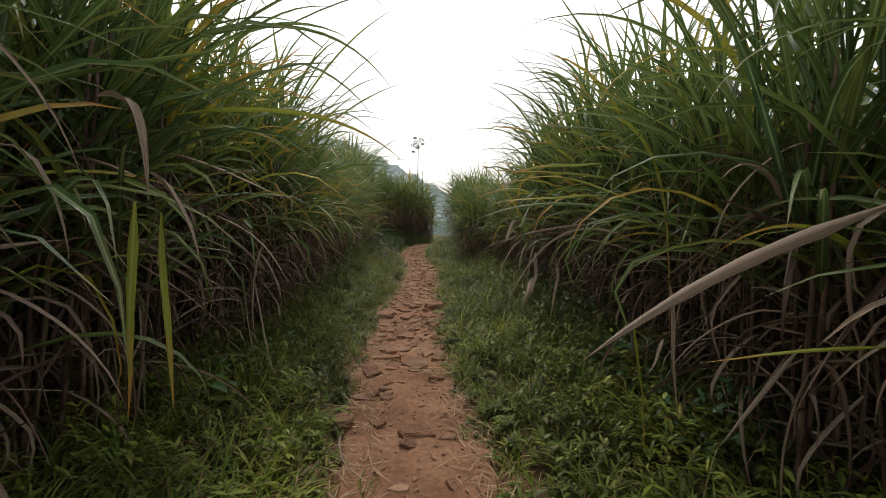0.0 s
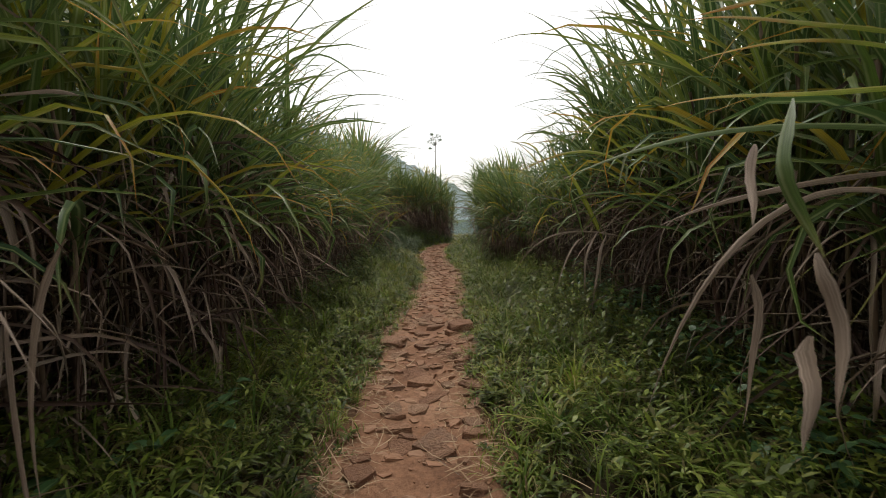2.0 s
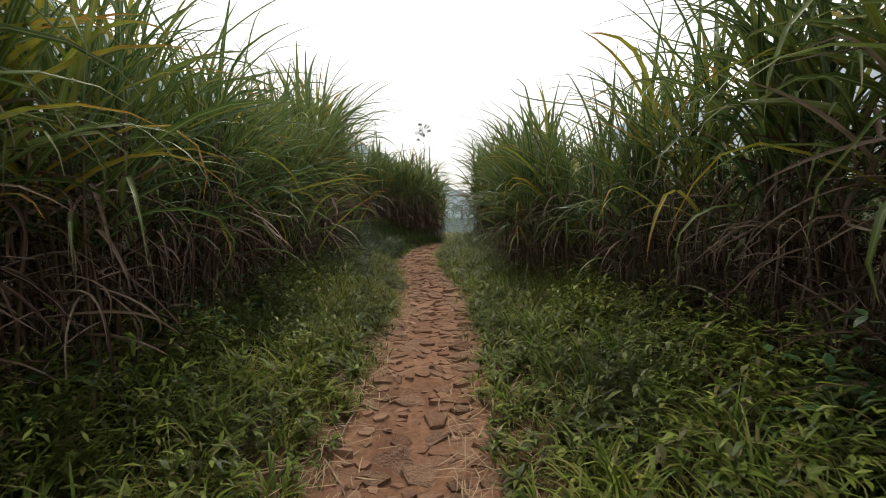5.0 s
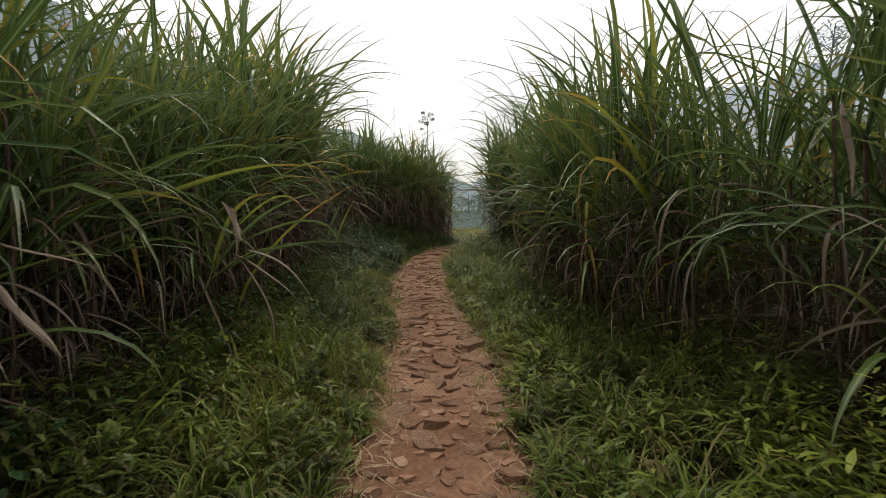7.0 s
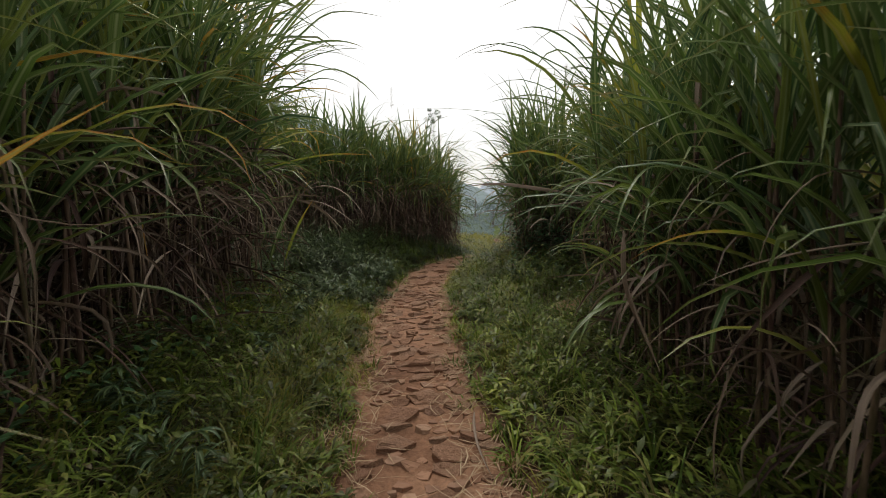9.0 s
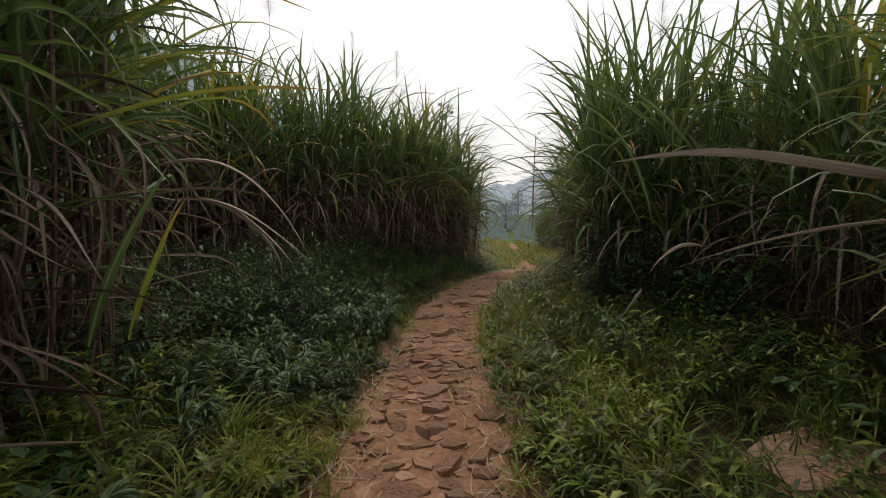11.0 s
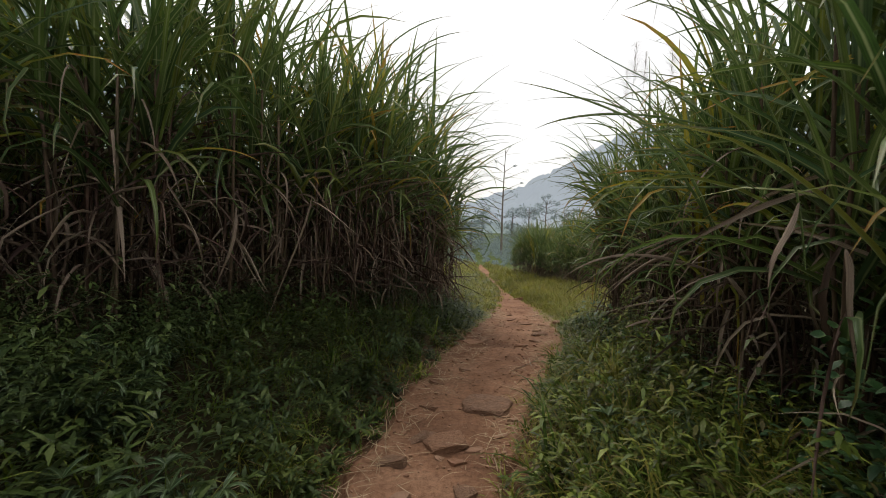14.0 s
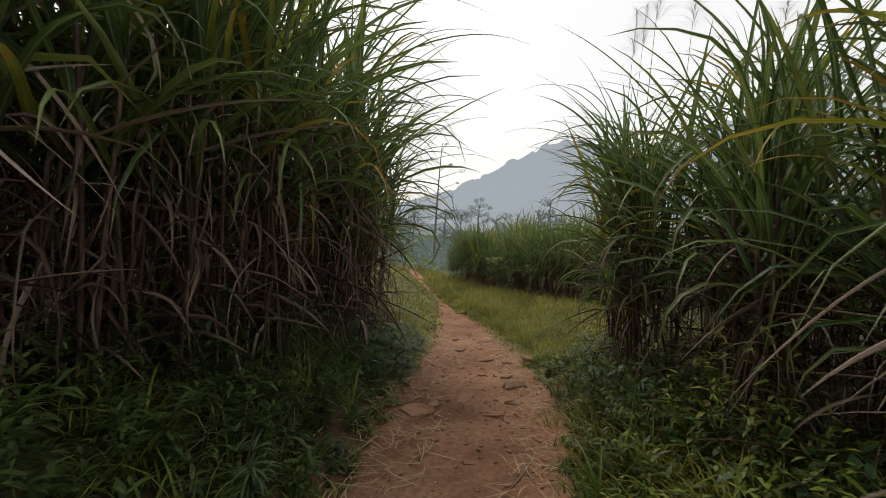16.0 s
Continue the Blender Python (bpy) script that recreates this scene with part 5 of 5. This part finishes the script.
stuff("bank_weeds", [weed_plants(30000, 16, 27, bank=True)], SHADED_WEED, "green leafy weeds covering the bank, the cane's shade put into their colour", "weeds")
stuff("grass", [grass_tufts(12000, 0.4, 27, 12, 0.30, 0.009), grass_tufts(12000, 0.4, 27, 12, 0.20, 0.006, near=0.55)], GRASS, "short green grass along the path's edges", "grass")
stuff("grass", [grass_tufts(22000, 24.4, 36.0, 14, 0.30, 0.008, lambda x, y, s: s > 0), grass_tufts(8000, 10.5, 17.2, 14, 0.34, 0.006, lambda x, y, s: s < 0, 0.7), grass_tufts(14000, 27, 46, 12, 0.34, 0.016)],
      GRASS_YELLOW, "yellowish green grass in the clearing and along the path", "grass")


def long_grass(n, y0, y1):
    """Arching blades in loose tussocks, thrown open like fountains, in patches over the verges."""
    x, y, d, side = scatter(n, y0, y1, -3.2, 3.2)
    keep = (rng.random(len(x)) < np.clip(1.6 * bumps(x, y, 0.8, 4.4) + 0.15, 0, 1)) & (d > 0.08) & (np.hypot((x - 1.6) / 1.5, y - 16.1) > 0.42)
    keep &= ~((side < 0) & (y > 17.2) & (rng.random(len(x)) < 0.8))
    x, y, d = x[keep], y[keep], d[keep]
    per = 13
    i = np.repeat(np.arange(len(x)), per)
    m = len(i)
    a = rng.uniform(0, 6.28, m)
    r = 0.05 * np.sqrt(rng.random(m))
    bx, by = x[i] + r * np.cos(a), y[i] + r * np.sin(a)
    size = (rng.uniform(0.6, 1.25, len(x)) * (0.55 + 0.45 * smooth(0.1, 0.7, d)))[i]
    lift = 0.10 * rng.random(m) * size
    return ribbons(np.stack([bx, by, ground_z(bx, by) + lift], 1), a + rng.normal(0, 0.5, m), rng.uniform(0.7, 1.4, m), rng.uniform(1.2, 2.6, m), size * rng.uniform(0.22, 0.48, m), rng.uniform(0.009, 0.017, m), seg=5, cols=2)


def bright_tufts(n, y0, y1):
    """Fresh pale grass in patches close to the path."""
    return grass_tufts(n, y0, y1, 14, 0.26, 0.006, lambda x, y, s: bumps(x, y, 1.6, 7.7) > 0.12, 0.75)


stuff("long_grass", [long_grass(15000, 1.0, 25.0)], GRASS, "arching green grass tussocks over the verges", "grass")
stuff("grass", [bright_tufts(11000, 4.0, 17.0), bright_tufts(3000, 17.0, 25.0), grass_tufts(5200, 18.6, 23.4, 12, 0.42, 0.011, lambda x, y, s: (s > 0) & (bumps(x, y, 1.1, 3.9) > -0.25), 1.6)], GRASS_YELLOW, "fresh yellow green grass in patches beside the path", "grass")


def litter(n, y0, y1):
    y = rng.uniform(y0, y1, n)
    c, w = way(y)
    side = np.where(rng.random(n) < 0.5, -1, 1)
    x = c + side * (w * rng.uniform(0.3, 1.05, n) + rng.exponential(0.2, n))
    z = np.maximum(ground_z(x, y), path_z(x, y)) + rng.uniform(0.014, 0.05, n)
    return ribbons(np.stack([x, y, z], 1), rng.uniform(0, 6.28, n), rng.normal(0, 0.12, n), rng.normal(0.05, 0.2, n), rng.uniform(0.06, 0.30, n), rng.uniform(0.003, 0.010, n), seg=3, cols=2, curl=rng.normal(0, 0.5, n))


stuff("straw", [litter(7500, 0.5, 28)], STRAW, "dry straw and leaf scraps strewn beside the path", "straw")


def vine_leaves(n, table, y0, y1, top, side):
    """Creepers hanging in the foot of the cane: small heart-shaped leaves in ragged curtains."""
    y = rng.uniform(y0, y1, n)
    t = np.array(table)
    x = np.interp(y, t[:, 0], t[:, 1]) - side * rng.uniform(-0.15, 0.5, n)
    z = ground_z(x, y) + 0.1 + top * rng.random(n) ** 1.3 * (0.55 + 0.45 * bumps(y * 0, y, 1.1, 2.0))
    return ribbons(np.stack([x, y, z], 1), rng.uniform(0, 6.28, n), rng.uniform(-0.6, 0.6, n), rng.uniform(0.2, 1.0, n), rng.uniform(0.05, 0.10, n), rng.uniform(0.03, 0.06, n), seg=3, cols=2, blunt=0.3)


stuff("vines", [vine_leaves(3400, RIGHT_EDGE, 17.5, 19.6, 1.5, 1), vine_leaves(900, RIGHT_EDGE, 19.6, 24.2, 0.6, 1), vine_leaves(1800, RIGHT_EDGE, 2.0, 8.0, 0.7, 1), vine_leaves(1500, LEFT_EDGE, 9.0, 17.6, 0.7, -1)], BROAD,
      "dark leafy creepers hanging in the foot of the cane", "vines")


# ---- single plants ----
def fan_plant(k):
    """A soft-stemmed plant whose long leaves hang in fans from the ends of its shoots."""
    out, lv = [], Soup()
    for _ in range(4):
        a, h = rng.uniform(0, 6.28), rng.uniform(0.18, 0.45)
        top = np.array([0.5 * h * math.cos(a), 0.5 * h * math.sin(a), h])
        out.append(("stem", soup_of(tubes((0, 0, -0.03), top, 0.004, 0.002, 5, 4, 0.05)).mesh("stem", WEED), ""))
        for at in (0.45, 0.75, 1.0):
            n = 7
            lv.add(*ribbons(np.tile(top * at, (n, 1)), a + rng.uniform(-1.6, 1.6, n), rng.uniform(0.0, 0.8, n), rng.uniform(1.1, 2.0, n), rng.uniform(0.12, 0.20, n), rng.uniform(0.020, 0.032, n), 5, 0.25, blunt=0.25))
    return out + [("foliage", lv.mesh("foliage", FAN), "long drooping leaves in fans")]


def grass_clump(k):
    n = 17
    az, el, bend, lg, w = rng.uniform(0, 6.28, n), rng.uniform(0.8, 1.45, n), rng.uniform(0.9, 2.3, n), rng.uniform(0.28, 0.55, n), rng.uniform(0.012, 0.02, n)
    return [("blade", soup_of(ribbons((rng.normal(0, 0.03), rng.normal(0, 0.03), 0), az[j], el[j], bend[j], lg[j], w[j], 6, 0.35, 1.4)).mesh("blade", GRASS), "") for j in range(n)]


def broad_plant(k):
    """Low plant with a few large oval leaves on stalks."""
    out = []
    for _ in range(7):
        a, h = rng.uniform(0, 6.28), rng.uniform(0.15, 0.4)
        top = np.array([0.6 * h * math.cos(a), 0.6 * h * math.sin(a), h])
        out.append(("leaf_stalk", soup_of(tubes((0, 0, -0.03), top, 0.005, 0.003, 5, 4, 0.05)).mesh("leaf_stalk", WEED), ""))
        out.append(("leaf", soup_of(ribbons(top, a, rng.uniform(-0.2, 0.4), rng.uniform(0.4, 1.1), rng.uniform(0.13, 0.22), rng.uniform(0.08, 0.13), 6, 0.2, blunt=0.15)).mesh("leaf", BROAD), ""))
    return out


def plants(make, name, label, category, group, kinds, spots_):
    heads = []
    for k in range(kinds):
        heads.append((make(k), None))
    for j, (x, y, sc) in enumerate(spots_):
        m = pose(x, y, float(ground_z(x, y)), 0, 0, rng.uniform(0, 360)) @ Matrix.Diagonal((sc, sc, sc, 1))
        parts, head = heads[j % kinds]
        if head is None:
            head = new(name)
            head.empty_display_size = 0.05
            head.matrix_basis = m
            tagged(head, label, category, group)
            for nm, me, lb in parts:
                mesh_part(nm, me, head, lb)
            heads[j % kinds] = (parts, head)
        else:
            copy_thing(head, m @ Matrix.Diagonal((1 / head.scale[0],) * 3 + (1,)))


def beds(n, x0, x1, y0, y1, lo, hi, gap=0.0):
    out = []
    while len(out) < n:
        x, y = rng.uniform(x0, x1), rng.uniform(y0, y1)
        d, side = from_way(x, y)
        if d > gap and bool(open_ground(np.array([x]), np.array([y]))[0]):
            out.append((x, y, rng.uniform(lo, hi)))
    return out


plants(fan_plant, "fan_leaved_weed", "soft green weed with long drooping leaves on the bank", "weed", "drooping weeds on the bank", 6,
       beds(125, -3.8, 0.0, 17.2, 20.4, 0.6, 1.05, 0.2) + beds(14, -3.0, 0.2, 20.6, 23.5, 0.6, 0.9, 0.3) + beds(14, -2.0, -0.5, 12.5, 17.5, 0.7, 1.0, 0.5) + beds(16, 1.0, 3.0, 17.0, 24.0, 0.7, 1.1, 0.4))
plants(grass_clump, "grass_clump", "arching green grass clump growing on the verge", "grass", "grass clumps on the verges", 6,
       beds(44, 0.0, 2.0, 2.0, 12.0, 0.7, 1.1, 0.3) + beds(26, -2.5, -0.6, 2.0, 17.0, 0.6, 1.0, 0.35) + beds(30, 0.4, 3.0, 12.0, 24.0, 0.6, 1.05, 0.25) + beds(34, 0.6, 2.3, 19.3, 22.6, 0.9, 1.35, 0.12))
plants(broad_plant, "broad_leaved_weed", "dark green weed with large oval leaves under the cane", "weed", "broad-leaved weeds", 4,
       beds(16, 0.9, 1.9, 2.5, 8.0, 0.45, 0.7, 0.7) + beds(12, 1.6, 3.2, 15.8, 19.0, 0.6, 1.0, 0.7) + beds(8, -2.4, -1.4, 2.5, 10.0, 0.6, 0.9, 0.7))


# ---- small things ----
def fallen_leaf(x, y, deg, length, width, curl):
    """A dead cane leaf lying on the path."""
    z = float(max(path_z(x, y), ground_z(x, y) - 0.05)) + 0.022
    me = soup_of(ribbons((0, 0, 0), 0, 0.04, 0.05, length, width, 10, 0.5, 1.0, 0.5, curl=curl, blunt=0.4)).mesh("fallen_leaf", PALE)
    ob = new("fallen_leaf", me)
    ob.matrix_basis = pose(x, y, z, 0, 0, deg)
    return tagged(ob, "dry straw-coloured cane leaf lying on the path", "leaf", "fallen leaves on the path")


fallen_leaf(-0.93, 3.21, -97, 0.75, 0.02, 0.8)
fallen_leaf(-0.35, 4.48, -59, 0.31, 0.012, 0.2)
fallen_leaf(-0.68, 8.66, -103, 0.52, 0.012, 0.3)
fallen_leaf(-0.80, 8.15, -56, 0.56, 0.012, -0.3)
fallen_leaf(0.28, 14.11, -100, 0.77, 0.02, 0.4)
fallen_leaf(2.37, 27.2, -99, 0.62, 0.03, 0.2)
fallen_leaf(1.45, 22.75, -106, 0.93, 0.012, 0.3)
fallen_leaf(1.62, 22.8, -127, 0.92, 0.01, -0.4)
fallen_leaf(1.38, 22.5, -92, 0.57, 0.01, 0.6)
fallen_leaf(-0.05, 20.14, -52, 0.31, 0.012, 0.5)
fallen_leaf(-0.56, 19.15, -68, 0.61, 0.012, -0.5)
fallen_leaf(-0.56, 11.50, -66, 0.49, 0.012, 0.4)
fallen_leaf(-1.03, 2.46, -23, 0.19, 0.03, 0.0)
fallen_leaf(-0.70, 6.46, -64, 0.34, 0.012, 0.4)
fallen_leaf(-0.91, 16.35, 53, 0.46, 0.012, 0.3)


PLUME = leaf_material("silky_plume", [(0.42, 0.37, 0.34), (0.34, 0.30, 0.28), (0.48, 0.43, 0.39)], rough=0.8, through_light=0.45)


def plume(x, y, z):
    """A feathery cane flower: a thin stem with fine drooping side threads."""
    g = float(ground_z(x, y))
    base = empty("cane_flower", x, y, g)
    tagged(base, "feathery pale cane flower plume above the leaves", "cane flower", "cane flower plumes")
    h = z - g
    mesh_part("stem", soup_of(tubes((0, 0, 0), (0.03, 0.02, h), 0.007, 0.002, 5, 10, 0.01)).mesh("stem", STALK), base)
    n = 150
    f = rng.random(n)
    b = np.stack([0.03 * np.ones(n), 0.02 * np.ones(n), h - 0.55 * f], 1)
    tagged(mesh_part("feather", soup_of(ribbons(b, rng.uniform(0, 6.28, n), rng.uniform(0.5, 1.2, n), rng.uniform(0.6, 1.6, n), 0.10 + 0.16 * f, 0.003, seg=4, cols=2)).mesh("feather", PLUME), base), "fine pale threads")


plume(-0.95, 23.3, 4.75)
plume(-1.75, 22.7, 4.9)
plume(-2.58, 20.72, 4.86)
plume(2.88, 20.08, 4.28)
plume(3.45, 24.40, 4.06)
plume(4.10, 24.24, 4.43)
plume(4.62, 23.58, 4.23)
plume(-2.13, 16.66, 3.99)
plume(-2.18, 17.65, 3.84)
plume(4.23, 25.18, 4.66)
plume(3.27, 23.87, 4.22)


flower = empty("wild_flower", 1.45, 18.55, float(ground_z(1.45, 18.55)))
tagged(flower, "small violet wild flower among the grass", "flower")
mesh_part("stem", soup_of(tubes((0, 0, 0), (0.01, 0, 0.26), 0.003, 0.002, 5, 4, 0.05)).mesh("stem", WEED), flower)
for j in range(6):
    mesh_part("petal", soup_of(ribbons((0.01, 0, 0.26), j * 1.05, 0.5, 0.7, 0.035, 0.024, 4, 0.2, blunt=0.2)).mesh("petal", PETAL), flower)
